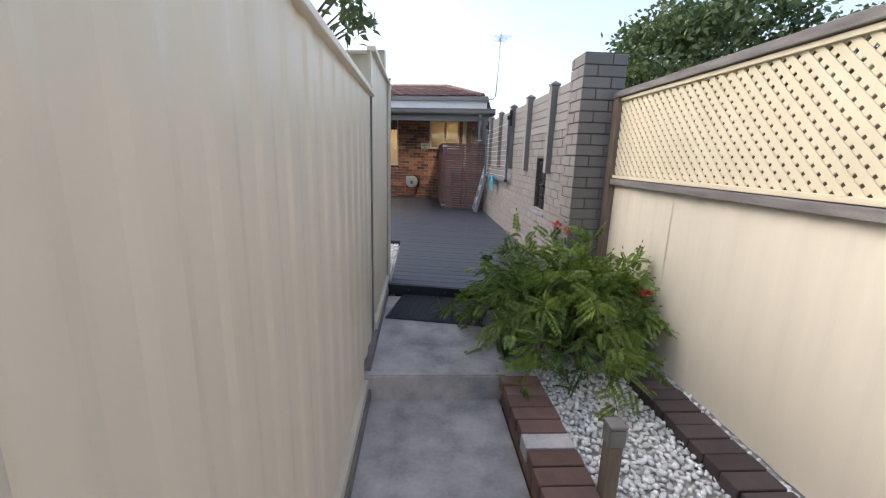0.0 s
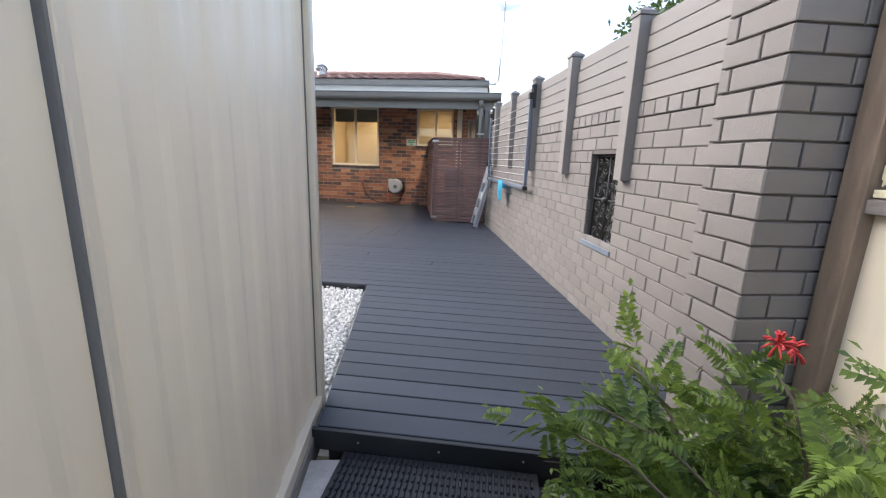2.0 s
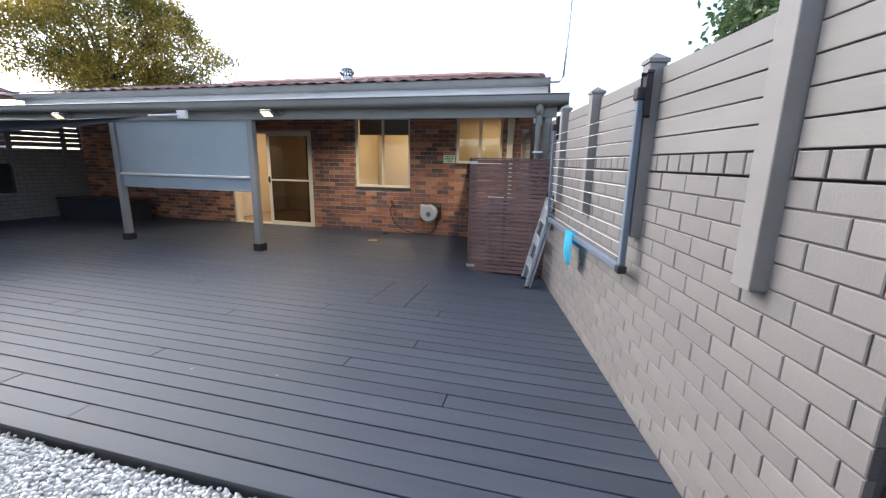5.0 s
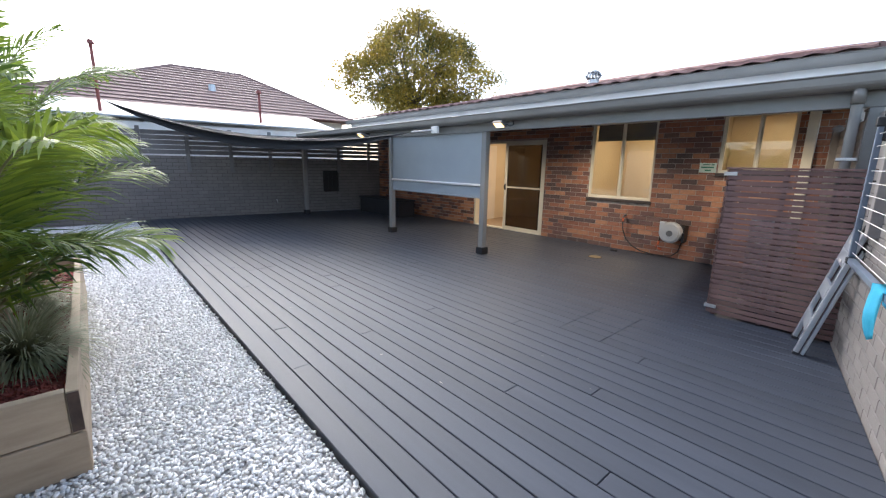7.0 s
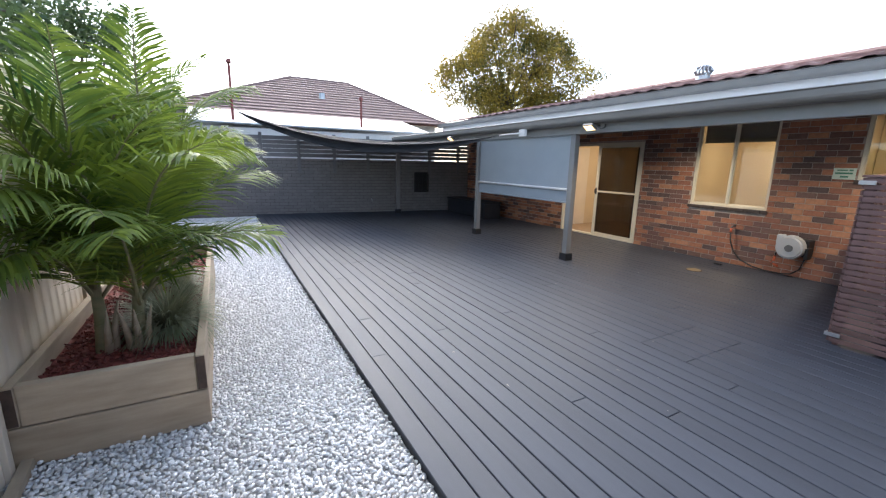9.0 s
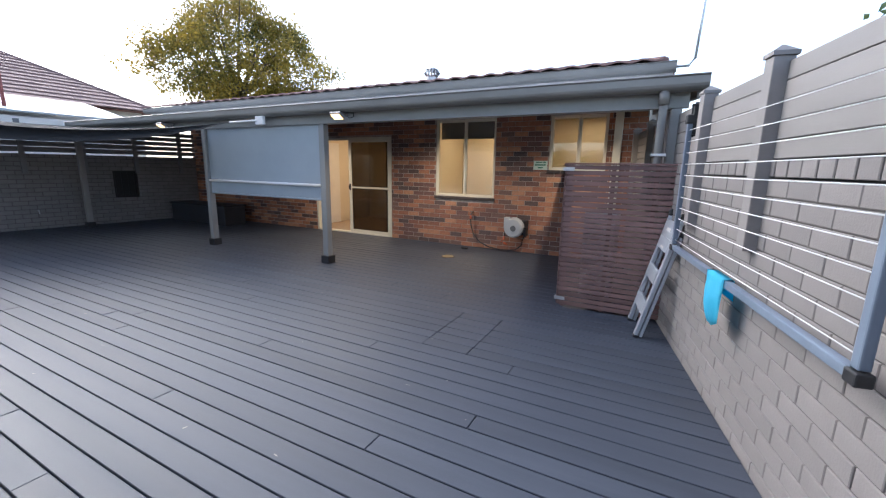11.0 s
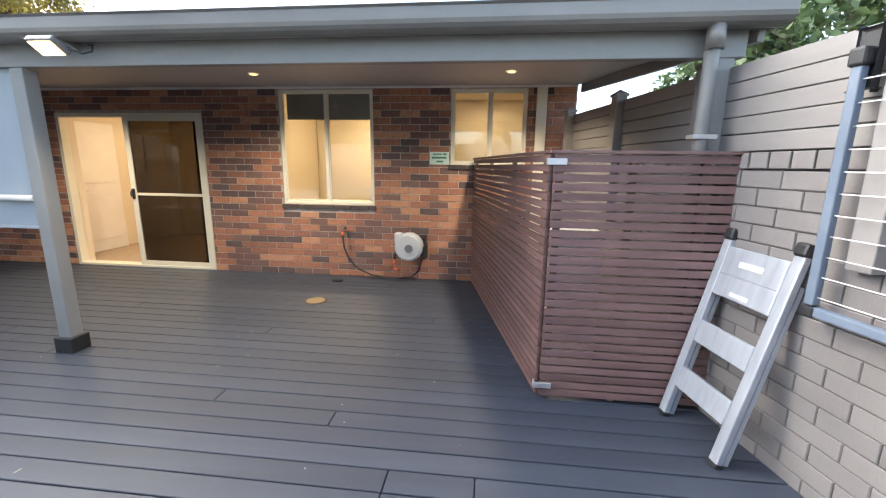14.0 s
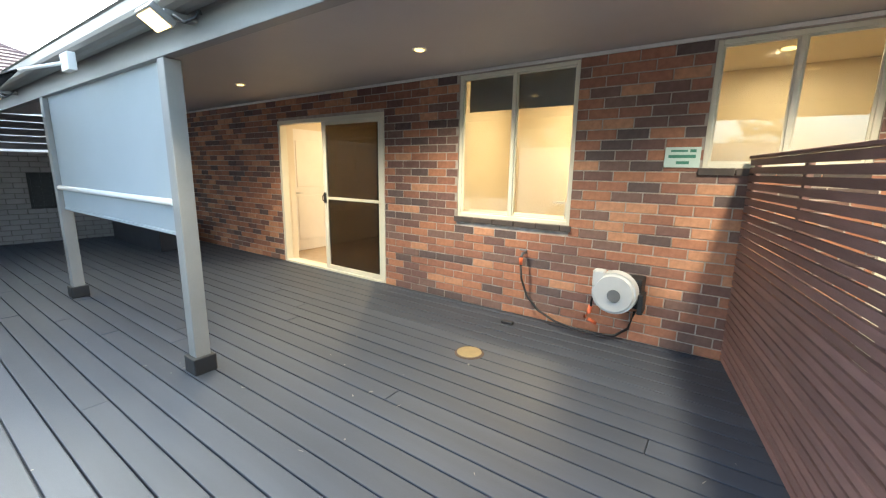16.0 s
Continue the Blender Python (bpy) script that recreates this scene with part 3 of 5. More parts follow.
solid("side_barge", M_TRIM, [(-0.012, 0.03, 0, 2.5, 0, 0.15)], verandah, bevel=0.004, m=pose(0.0, FY + 0.1, 2.38, 3.6, 0, 9.6))


def gutter(name, x0, x1, y, z, w, h, parent):
    """A half-round gutter with a rolled front lip and end caps."""
    bm = bmesh.new()
    prof = [(w, h), (w, 0.01)] + [(w / 2 + math.cos(a) * w / 2, h * 0.45 + math.sin(a) * h * 0.45) for a in [-k * math.pi / 8 for k in range(1, 8)]] + [(0, h * 0.45), (0, h * 0.92), (-0.012, h), (0.004, h + 0.006)]
    inner = [(px + (0.006 if px < w / 2 else -0.006), pz + 0.006) for px, pz in prof]
    loop = prof + inner[::-1]
    a = [bm.verts.new((x0, y + px, z + pz)) for px, pz in loop]
    b = [bm.verts.new((x1, y + px, z + pz)) for px, pz in loop]
    n = len(loop)
    for i in range(n):
        bm.faces.new((a[i], a[(i + 1) % n], b[(i + 1) % n], b[i]))
    bm.faces.new([v for v in a[:len(prof)]])
    bm.faces.new([v for v in b[:len(prof)]][::-1])
    bmesh.ops.recalc_face_normals(bm, faces=bm.faces[:])
    return part(name, bm, M_GUTTER, parent)


gutter("gutter", VX0 - 0.1, 0.07, FY - 0.07, 2.425, 0.155, 0.13, verandah)
bm = bmesh.new()
prism(bm, [(VX0, FY + 0.02), (-0.01, FY + 0.02), (-0.42, HY + 0.0), (VX0, HY + 0.0)], 2.545, 2.56)
for v in bm.verts:
    v.co.z += 0.18 * (v.co.y - FY) / (HY - FY)
part("roof_sheet", bm, M_METALROOF, verandah)


def post(x, y, label):
    p = root("verandah_post", label, "post", pose(x, y, DZ), "verandah posts")
    solid("shaft", M_TRIM, [(-0.05, 0.05, -0.05, 0.05, 0.02, 2.036)], p, bevel=0.006)
    solid("base_shoe", M_BLACK, [(-0.075, 0.075, -0.075, 0.075, 0, 0.12)], p, "dark grey plastic base cover", 0.008)
    return p


post(-4.585, 10.41, "light grey square verandah post with dark base cover")
post(-7.33, 10.41, "light grey square verandah post with dark base cover")
post(-11.5, 10.2, "light grey square verandah post beside the side wall")
solid("end_post", M_TRIM, [(-0.2, -0.11, 10.36, 10.45, DZ, 2.298)], bevel=0.006)
tagged(bpy.data.objects["end_post"], "grey square post against the boundary wall", "post")

pipe = root("downpipe", "grey round downpipe from the gutter beside the screen", "downpipe")
bm = bmesh.new()
tube(bm, [(-0.27, FY, 2.44), (-0.27, FY + 0.02, 2.3), (-0.27, FY + 0.02, DZ + 0.003)], 0.038, 14)
part("pipe", bm, M_TRIM, pipe)
bm = bmesh.new()
tube(bm, [(-0.27, FY, 2.46), (-0.27, FY, 2.32)], 0.046, 14)
part("outlet_collar", bm, M_GUTTER, pipe)
solid("pipe_clip", M_STEELBRIGHT, [(-0.33, -0.2, FY - 0.022, FY + 0.062, 1.86, 1.885)], pipe, bevel=0.003)

# roof of the house above the verandah
roof = root("house_roof", "red terracotta tiled hip roof with grey gutter", "roof", kind="structure")
EAVE = 12.1
gutter("eave_gutter", -12.3, -0.19, EAVE - 0.13, 2.95, 0.13, 0.12, roof)
solid("fascia", M_WHITE, [(-12.2, -0.22, EAVE + 0.004, EAVE + 0.03, 2.72, 3.06)], roof)
bm = bmesh.new()
RZ, RY = 4.02, 16.4
for pts in (((-12.3, EAVE - 0.06, 3.08), (-0.2, EAVE - 0.06, 3.08), (-1.9, RY, RZ), (-10, RY, RZ)), ((-0.2, EAVE - 0.06, 3.08), (-0.2, 20.7, 3.08), (-1.9, RY, RZ)),
            ((-12.3, 20.7, 3.08), (-12.3, EAVE - 0.06, 3.08), (-10, RY, RZ)), ((-0.2, 20.7, 3.08), (-12.3, 20.7, 3.08), (-10, RY, RZ), (-1.9, RY, RZ))):
    bm.faces.new([bm.verts.new(p) for p in pts])
bmesh.ops.solidify(bm, geom=bm.faces[:], thickness=0.03)
part("roof_deck", bm, M_TILEOLD, roof)
# overlapping tiles, course by course
slope = math.atan2(RZ - 3.08, RY - EAVE + 0.06)
tile_bm = bmesh.new()
nseg = 6
prof = [(0.3 * k / nseg, 0.013 * math.sin(math.pi * 2 * k / nseg) + 0.012) for k in range(nseg + 1)]
va = [tile_bm.verts.new((x - 0.15, -0.02, z + 0.035)) for x, z in prof]
vb = [tile_bm.verts.new((x - 0.15, 0.36, z + 0.005)) for x, z in prof]
vc = [tile_bm.verts.new((x - 0.15, -0.02, z + 0.012)) for x, z in prof]
for k in range(nseg):
    tile_bm.faces.new((va[k], va[k + 1], vb[k + 1], vb[k])).smooth = True
    tile_bm.faces.new((vc[k], vc[k + 1], va[k + 1], va[k]))
tile_me = to_mesh("roof_tile", tile_bm, M_TILE)
rng = random.Random(8)
for r in range(7):
    d = r * 0.33
    x0 = -12.2 + d * 0.5
    k = 0
    while x0 + 0.3 * k < -0.35 - d * 0.38:
        ob = new("roof_tile", tile_me)
        ob.parent = roof
        ob.matrix_basis = pose(x0 + 0.3 * k, EAVE - 0.09 + d * math.cos(slope), 3.085 + d * math.sin(slope), math.degrees(slope) + rng.uniform(-0.6, 0.6), 0, 0)
        k += 1
bm = bmesh.new()
tube(bm, [(-10, RY, RZ + 0.02), (-1.9, RY, RZ + 0.02), (-0.34, EAVE + 0.1, 3.12)], 0.07, 8)
part("ridge_capping", bm, M_TILE, roof)
vent = root("roof_vent", "grey metal whirlybird roof vent", "roof vent")
bm = bmesh.new()
bmesh.ops.create_cone(bm, cap_ends=True, segments=16, radius1=0.12, radius2=0.12, depth=0.3, matrix=pose(-4.6, 13.6, 3.38))
part("throat", bm, M_STEELBRIGHT, vent)
for k in range(14):
    a = 2 * math.pi * k / 14
    bm = bmesh.new()
    tube(bm, [(-4.6 + math.cos(a) * 0.1, 13.6 + math.sin(a) * 0.1, 3.53), (-4.6 + math.cos(a + 0.3) * 0.155, 13.6 + math.sin(a + 0.3) * 0.155, 3.61), (-4.6 + math.cos(a + 0.6) * 0.1, 13.6 + math.sin(a + 0.6) * 0.1, 3.69)], 0.02, 5)
    part("vane", bm, M_STEELBRIGHT, vent)
bm = bmesh.new()
bmesh.ops.create_cone(bm, cap_ends=True, segments=16, radius1=0.13, radius2=0.06, depth=0.05, matrix=pose(-4.6, 13.6, 3.70))
part("cap", bm, M_STEELBRIGHT, vent)

ant = root("tv_antenna", "thin bent mast with a roof television antenna", "antenna")
bm = bmesh.new()
tube(bm, [(-0.22, 12.1, 3.03), (-0.06, 12.06, 3.02), (0.0, 12.05, 3.1), (0.02, 12.05, 3.6), (0.05, 12.05, 4.62)], 0.016, 8)
part("mast", bm, M_STEELBRIGHT, ant)
bm = bmesh.new()
tube(bm, [(0.0, 11.75, 4.34), (0.06, 12.25, 4.62)], 0.012, 6)
part("boom", bm, M_STEELBRIGHT, ant)
for k in range(7):
    f = k / 6
    w = 0.14 + 0.2 * f
    yy, zz = 11.77 + 0.46 * f, 4.35 + 0.26 * f
    bm = bmesh.new()
    tube(bm, [(0.03 - w, yy - 0.02, zz + 0.02), (0.03 + w, yy + 0.02, zz)], 0.005, 5)
    part("element", bm, M_STEELBRIGHT, ant)

# lamps under the verandah
for x in (-6.22, -3.73, -1.26):
    d = root("verandah_downlight", "small round warm downlight in the soffit", "downlight", group="verandah downlights")
    zz = 2.46 + 0.16 * (11.77 - FY - 0.16) / (HY - FY - 0.16) - 0.003
    bm = bmesh.new()
    bmesh.ops.create_cone(bm, cap_ends=True, segments=24, radius1=0.055, radius2=0.05, depth=0.012, matrix=pose(x, 11.77, zz))
    part("trim_ring", bm, M_WHITE, d)
    bm = bmesh.new()
    bmesh.ops.create_cone(bm, cap_ends=True, segments=24, radius1=0.036, radius2=0.036, depth=0.006, matrix=pose(x, 11.77, zz - 0.01))
    part("lens", bm, M_LAMPGLOW, d)
    lamp("verandah_lamp", "SPOT", (x, 11.77, zz - 0.03), (x, 12.0, 0), 58, (1.0, 0.80, 0.58), 0.05, 140)


def flood(x, label, facing):
    f = root("flood_light", label, "flood light", pose(x, FY - 0.09, 2.36), "flood lights")
    solid("bracket", M_GUTTER, [(-0.03, 0.03, 0.02, 0.175, 0.03, 0.06)], f, bevel=0.004)
    solid("housing", M_GUTTER, [(-0.09, 0.09, -0.075, 0.05, -0.01, 0.026)], f, bevel=0.008, m=pose(0, 0, 0, facing, 0, 0))
    solid("lens", M_FLOODGLOW, [(-0.075, 0.075, -0.062, 0.038, -0.016, -0.011)], f, "bright warm lamp face", m=pose(0, 0, 0, facing, 0, 0))
    bm = bmesh.new()
    tube(bm, [(0.1, 0.03, 0.02), (0.16, 0.05, -0.02), (0.2, 0.08, 0.0), (0.17, 0.12, 0.05), (0.1, 0.16, 0.06)], 0.006, 6)
    part("cable", bm, M_BLACK, f)
    lamp("flood_lamp", "SPOT", (x, FY - 0.11, 2.335), (x, FY - 1.2, 0), 40, (1.0, 0.84, 0.6), 0.06, 130)


flood(-4.1, "white flood light lit under the gutter", -34)
flood(-8.2, "white flood light lit under the gutter by the blind", -34)
arm = root("sail_bracket", "grey metal arm holding the shade sail", "bracket")
solid("plate", M_WHITE, [(-5.72, -5.55, FY - 0.1, FY - 0.05, 2.31, 2.43)], arm, bevel=0.006)
bm = bmesh.new()
tube(bm, [(-5.65, FY - 0.08, 2.37), (-6.1, FY - 0.25, 2.34)], 0.014, 8)
part("rod", bm, M_WHITE, arm)

# outdoor blind between the posts
blind = root("outdoor_blind", "light grey mesh outdoor blind with a lower rail", "blind")
solid("fabric", M_BLIND, [(-7.27, -4.64, 10.40, 10.404, 1.23, 2.30)], blind)
bm = bmesh.new()
tube(bm, [(-7.27, 10.38, 1.43), (-4.645, 10.38, 1.43)], 0.022, 10)
part("pull_rail", bm, M_WHITE, blind, "white round rail")
solid("hem_bar", M_BLIND, [(-7.27, -4.64, 10.392, 10.412, 1.205, 1.228)], blind, bevel=0.004)
bench = root("storage_bench", "charcoal resin storage bench along the brick wall", "storage box")
solid("body", M_BENCH, [(-11.35, -9.22, 11.9, 12.45, DZ + 0.002, DZ + 0.43)], bench, bevel=0.012)
solid("lid", M_BENCH, [(-11.38, -9.19, 11.87, 12.47, DZ + 0.432, DZ + 0.48)], bench, bevel=0.012)

# ---- boundary wall beside the deck ----
wall = root("wall_east", "taupe painted brick boundary wall topped with timber boards", "boundary wall", ALLEY, kind="structure")
GRILLE = (1.32, 1.76, 0.83, 1.49)
LEDGE = 1.79
part("wall_core", holed(bmesh.new(), 0.3, 8.75, 0.0, LEDGE - 0.1, 0.008, 0.2, [GRILLE], "y"), M_TAUPEJOINT, wall)
solid("wall_back", M_TAUPEJOINT, [(0.202, 0.22, 0.3, 8.75, 0.0, 2.2)], wall)
solid("recess_back", M_TRIM, [(0.19, 0.2, 1.3, 1.78, 0.8, 1.52)], wall)
for k in range(5):
    zb = LEDGE + 0.004 + k * 0.092
    for j in range(8):
        a, b = (0.3 if j == 0 else 0.2 + 1.02 * j + 0.052), min(0.2 + 1.02 * (j + 1) - 0.052, 8.75)
        solid("wall_board", M_TAUPEWOOD, [(0.004 - 0.0015 * (k % 2), 0.03, a, b, zb, zb + 0.0865)], wall, bevel=0.003)
for j in range(8):
    s0 = 0.2 + 1.02 * (j + 1)
    p = root("wall_post", "", "", pose(0, s0, 0))
    p.parent = wall
    solid("post_shaft", M_TAUPEWOOD, [(-0.062, 0.03, -0.048, 0.048, 1.32, 2.275)], p, bevel=0.005)
    bm = bmesh.new()
    box(bm, -0.07, 0.04, -0.056, 0.056, 2.276, 2.296)
    r = bmesh.ops.create_cone(bm, cap_ends=True, segments=4, radius1=0.076, radius2=0.008, depth=0.035, matrix=pose(-0.015, 0, 2.313, 0, 0, 45))
    part("post_cap", bm, M_TAUPEWOOD, p)
solid("recess_sill", M_BLUEGREY, [(-0.012, 0.18, 1.3, 1.78, 0.795, 0.832)], wall, "blue-grey painted sill", 0.004)


def scroll(cx, cy, r, turns, start, sgn, steps=22):
    return [(cx + math.cos(start + sgn * turns * 2 * math.pi * k / steps) * r * (1 - 0.75 * k / steps), cy + math.sin(start + sgn * turns * 2 * math.pi * k / steps) * r * (1 - 0.75 * k / steps)) for k in range(steps + 1)]


grille = root("iron_grille", "black wrought iron scroll grille in the wall opening", "grille", ALLEY)
gs, gz = 1.54, 1.16
for a, b in (((1.335, 0.845), (1.335, 1.475)), ((1.745, 0.845), (1.745, 1.475)), ((1.335, 0.845), (1.745, 0.845)), ((1.335, 1.475), (1.745, 1.475)), ((gs, 0.845), (gs, 1.475)), ((1.335, gz), (1.745, gz))):
    bm = bmesh.new()
    tube(bm, [(0.05, *a), (0.05, *b)], 0.007, 6)
    part("bar", bm, M_IRON, grille)
for sx in (-1, 1):
    for sz in (-1, 1):
        for cx, cz, r, t0 in ((0.05, 0.09, 0.042, 0.0), (0.13, 0.06, 0.05, 2.2), (0.065, 0.235, 0.055, 3.6), (0.15, 0.25, 0.045, 0.8), (0.12, 0.15, 0.035, 1.6)):
            bm = bmesh.new()
            tube(bm, [(0.05, gs + sx * px, gz + sz * pz) for px, pz in scroll(cx, cz, r, 1.5, t0, 1)], 0.0055, 5)
            part("scroll", bm, M_IRON, grille)
        bm = bmesh.new()
        tube(bm, [(0.05, gs + sx * px, gz + sz * pz) for px, pz in [(0.0, 0.02), (0.05, 0.06), (0.085, 0.12), (0.06, 0.18), (0.015, 0.22), (0.03, 0.28), (0.09, 0.3)]], 0.0055, 5)
        part("curl", bm, M_IRON, grille)
bm = bmesh.new()
bmesh.ops.create_icosphere(bm, subdivisions=2, radius=0.03, matrix=pose(0.04, gs, gz))
part("boss", bm, M_IRON, grille)

# pier at the end of the wall
pier = root("wall_pier", "taupe painted square brick pier", "pier", ALLEY, kind="structure")
solid("pier_core", M_TAUPEJOINT, [(-0.155, 0.185, 0.012, 0.29, 0.0, 2.345)], pier)
solid("latch_plate", M_TAUPEWOOD, [(-0.018, 0.0, 0.42, 0.46, 1.12, 1.27)], pier, bevel=0.004)

# ---- lattice fence along the garden bed ----
FN = 0.15


def ribbed(bm, u0, u1, z0, z1, along, at, sign, pitch=0.145, depth=0.016):
    """Folded steel sheet with raised ribs; along x or y, ribs upright."""
    n = max(6, int((u1 - u0) / pitch * 14))
    prof = [(u0 + (u1 - u0) * k / n, depth * (0.5 + 0.5 * math.tanh(2.2 * math.sin(2 * math.pi * (u1 - u0) / pitch * k / n)))) for k in range(n + 1)]
    pt = (lambda q, d, z: (q, at + sign * d, z)) if along == "x" else (lambda q, d, z: (at + sign * d, q, z))
    for (a, da), (b, db) in zip(prof, prof[1:]):
        f = [bm.verts.new(pt(a, da, z0)), bm.verts.new(pt(b, db, z0)), bm.verts.new(pt(b, db, z1)), bm.verts.new(pt(a, da, z1))]
        bm.faces.new(f)
    bmesh.ops.remove_doubles(bm, verts=bm.verts[:], dist=0.0005)
    bmesh.ops.solidify(bm, geom=bm.faces[:], thickness=0.003)
    for f in bm.faces:
        f.smooth = False
    return bm


lf = root("lattice_fence", "cream steel fence with cream lattice panel above", "fence", ALLEY, kind="structure")
for k in range(8):
    b = -0.17 - 0.76 * k
    part("steel_sheet", ribbed(bmesh.new(), b - 0.762, b if k else 0.0, 0.1, 1.285, "y", FN + 0.02 + 0.004 * (k % 2), -1, 0.19, 0.007), M_CREAM, lf)
solid("lower_rail", M_GREYWOOD, [(FN - 0.035, FN + 0.05, -6.6, -0.1, 1.285, 1.335)], lf, "weathered grey timber rail", 0.005)
solid("top_rail", M_GREYWOOD, [(FN - 0.045, FN + 0.06, -6.6, 0.02, 1.985, 2.035)], lf, "weathered grey timber capping", 0.006)
solid("end_post", M_BROWNWOOD, [(FN - 0.045, FN + 0.05, -0.10, -0.012, 0.0, 1.98)], lf, "brown timber end post", 0.005)
for s0 in (-2.55, -5.0):
    solid("mid_post", M_BROWNWOOD, [(FN + 0.052, FN + 0.13, s0 - 0.045, s0 + 0.045, 0.0, 1.98)], lf, bevel=0.005)
for zb in (1.34, 1.955):
    solid("lattice_bead", M_LATTICE, [(FN - 0.025, FN + 0.03, -6.6, -0.105, zb, zb + 0.026)], lf, bevel=0.003)
# diagonal laths, one layer each way
for layer, sgn in ((0, 1), (1, -1)):
    verts, faces = [], []
    z0, z1, w = 1.36, 1.957, 0.0222
    hgt = z1 - z0
    c = -6.6 - hgt
    while c < -0.1 + hgt:
        q = [(c - w, z0), (c + w, z0), (c + w + hgt, z1), (c - w + hgt, z1)] if sgn > 0 else [(c - w, z1), (c + w, z1), (c + w + hgt, z0), (c - w + hgt, z0)]
        # trim to the panel's ends
        ok = []
        for (s1, za), (s2, zb) in ((q[0], q[3]), (q[1], q[2])):
            t0 = max(0, (-6.6 - s1) / (s2 - s1))
            t1 = min(1, (-0.105 - s1) / (s2 - s1))
            ok.append((t0, t1, s1, za, s2, zb))
        if all(t1 > t0 for t0, t1, *_ in ok):
            n = len(verts)
            x = FN - 0.008 + 0.007 * layer
            for dx in (0.0, 0.006):
                for k, (t0, t1, s1, za, s2, zb) in enumerate(ok):
                    verts += [(x + dx, s1 + (s2 - s1) * t0, za + (zb - za) * t0), (x + dx, s1 + (s2 - s1) * t1, za + (zb - za) * t1)]
            faces += [(n, n + 1, n + 3, n + 2), (n + 4, n + 6, n + 7, n + 5), (n, n + 4, n + 5, n + 1), (n + 2, n + 3, n + 7, n + 6)]
        c += 0.071
    tagged(raw("lattice_laths", verts, faces, M_LATTICE, lf), kind="stuff")
# added sheet, coloured dark to put shade into the lattice openings
solid("neighbour_wall", M_SLEEPEREND, [(FN + 1.1, FN + 1.2, -6.6, 4.0, -0.05, 2.05)], lf, "dark sheet standing in for the shade seen through the lattice")

# ---- steel fence on the other side of the path, and its return along the pebbles ----
LN = -1.80
cf = root("steel_fence", "cream ribbed steel fence along the path", "fence", ALLEY, kind="structure")
for a, b, z0, z1 in ((-3.22, -0.762, 0.1, 1.86), (-6.6, -3.25, 0.1, 1.86), (-0.718, 0.48, 0.25, 2.14)):
    part("steel_sheet", ribbed(bmesh.new(), a, b, z0, z1 - 0.03, "y", LN - 0.022, 1, 0.19, 0.007), M_CREAM, cf)
    solid("top_channel", M_CREAM, [(LN - 0.045, LN + 0.012, a, b, z1 - 0.03, z1)], cf, bevel=0.005)
    solid("bottom_channel", M_CREAMTRIM, [(LN - 0.045, LN + 0.012, a, b, z0 - 0.03, z0 + 0.03)], cf, bevel=0.004)
for s0, z1 in ((-3.235, 1.87), (-0.74, 1.9)):
    solid("joining_post", M_CREAMTRIM, [(LN - 0.05, LN - 0.006, s0 - 0.012, s0 + 0.014, 0.0, z1)], cf, bevel=0.004)
    # shadow line beside the post, put in as a dark-coloured strip
    solid("post_groove", M_REELDARK, [(LN - 0.05, LN - 0.010, s0 - 0.019, s0 - 0.0125, 0.0, z1 - 0.035)], cf, "dark strip for the shade in the lap between the sheets")
    # backing added so the gap at the post stays dark
    solid("post_web", M_GUTTER, [(LN - 0.07, LN - 0.052, s0 - 0.04, s0 + 0.04, 0.0, z1 - 0.04)], cf)
solid("corner_post", M_CREAMTRIM, [(LN - 0.05, LN + 0.016, 0.48, 0.54, 0.0, 2.15)], cf, "cream corner post", 0.006)
# same dark strip for the shade at the corner post
solid("post_groove", M_REELDARK, [(LN - 0.045, LN - 0.010, 0.475, 0.4795, 0.0, 2.105)], cf)
solid("corner_cap", M_WHITE, [(LN - 0.055, LN + 0.02, 0.475, 0.545, 2.152, 2.162)], cf, bevel=0.003)
solid("plinth", M_GREYWOOD, [(LN - 0.03, LN + 0.025, -6.6, 0.2, -0.05, 0.068)], cf, "grey timber plinth", 0.005)
solid("plinth", M_GREYWOOD, [(LN - 0.028, LN + 0.02, -1.2, 0.47, 0.07, 0.218)], cf, bevel=0.005)
rf = root("return_fence", "cream ribbed steel fence behind the planter", "fence", pose(-0.80, 4.45, 0, 0, 0, 4.5), kind="structure")
RFY = 0.0
x = -0.03
while x > -11.9:
    a = max(x - 2.36, -11.95) if x < -1 else -1.5
    part("steel_sheet", ribbed(bmesh.new(), a + 0.03, x - 0.03, 0.16, 2.36, "x", RFY - 0.02, 1, 0.19, 0.009), M_CREAM, rf)
    solid("top_channel", M_CREAM, [(a + 0.03, x - 0.03, RFY - 0.045, RFY + 0.012, 2.36, 2.395)], rf, bevel=0.005)
    solid("joining_post", M_CREAMTRIM, [(x - 0.03, x + 0.03, RFY - 0.05, RFY + 0.016, 0.1, 2.40)], rf, bevel=0.005)
    # dark strip in place of the shadow beside each post
    solid("post_groove", M_REELDARK, [(x - 0.04, x - 0.0305, RFY - 0.04, RFY + 0.004, 0.16, 2.355)], rf)
    x = a
solid("plinth", M_SLEEPER, [(-11.9, -0.08, RFY + 0.02, RFY + 0.075, 0.1, 0.25)], rf, "timber plinth sleeper", 0.005)

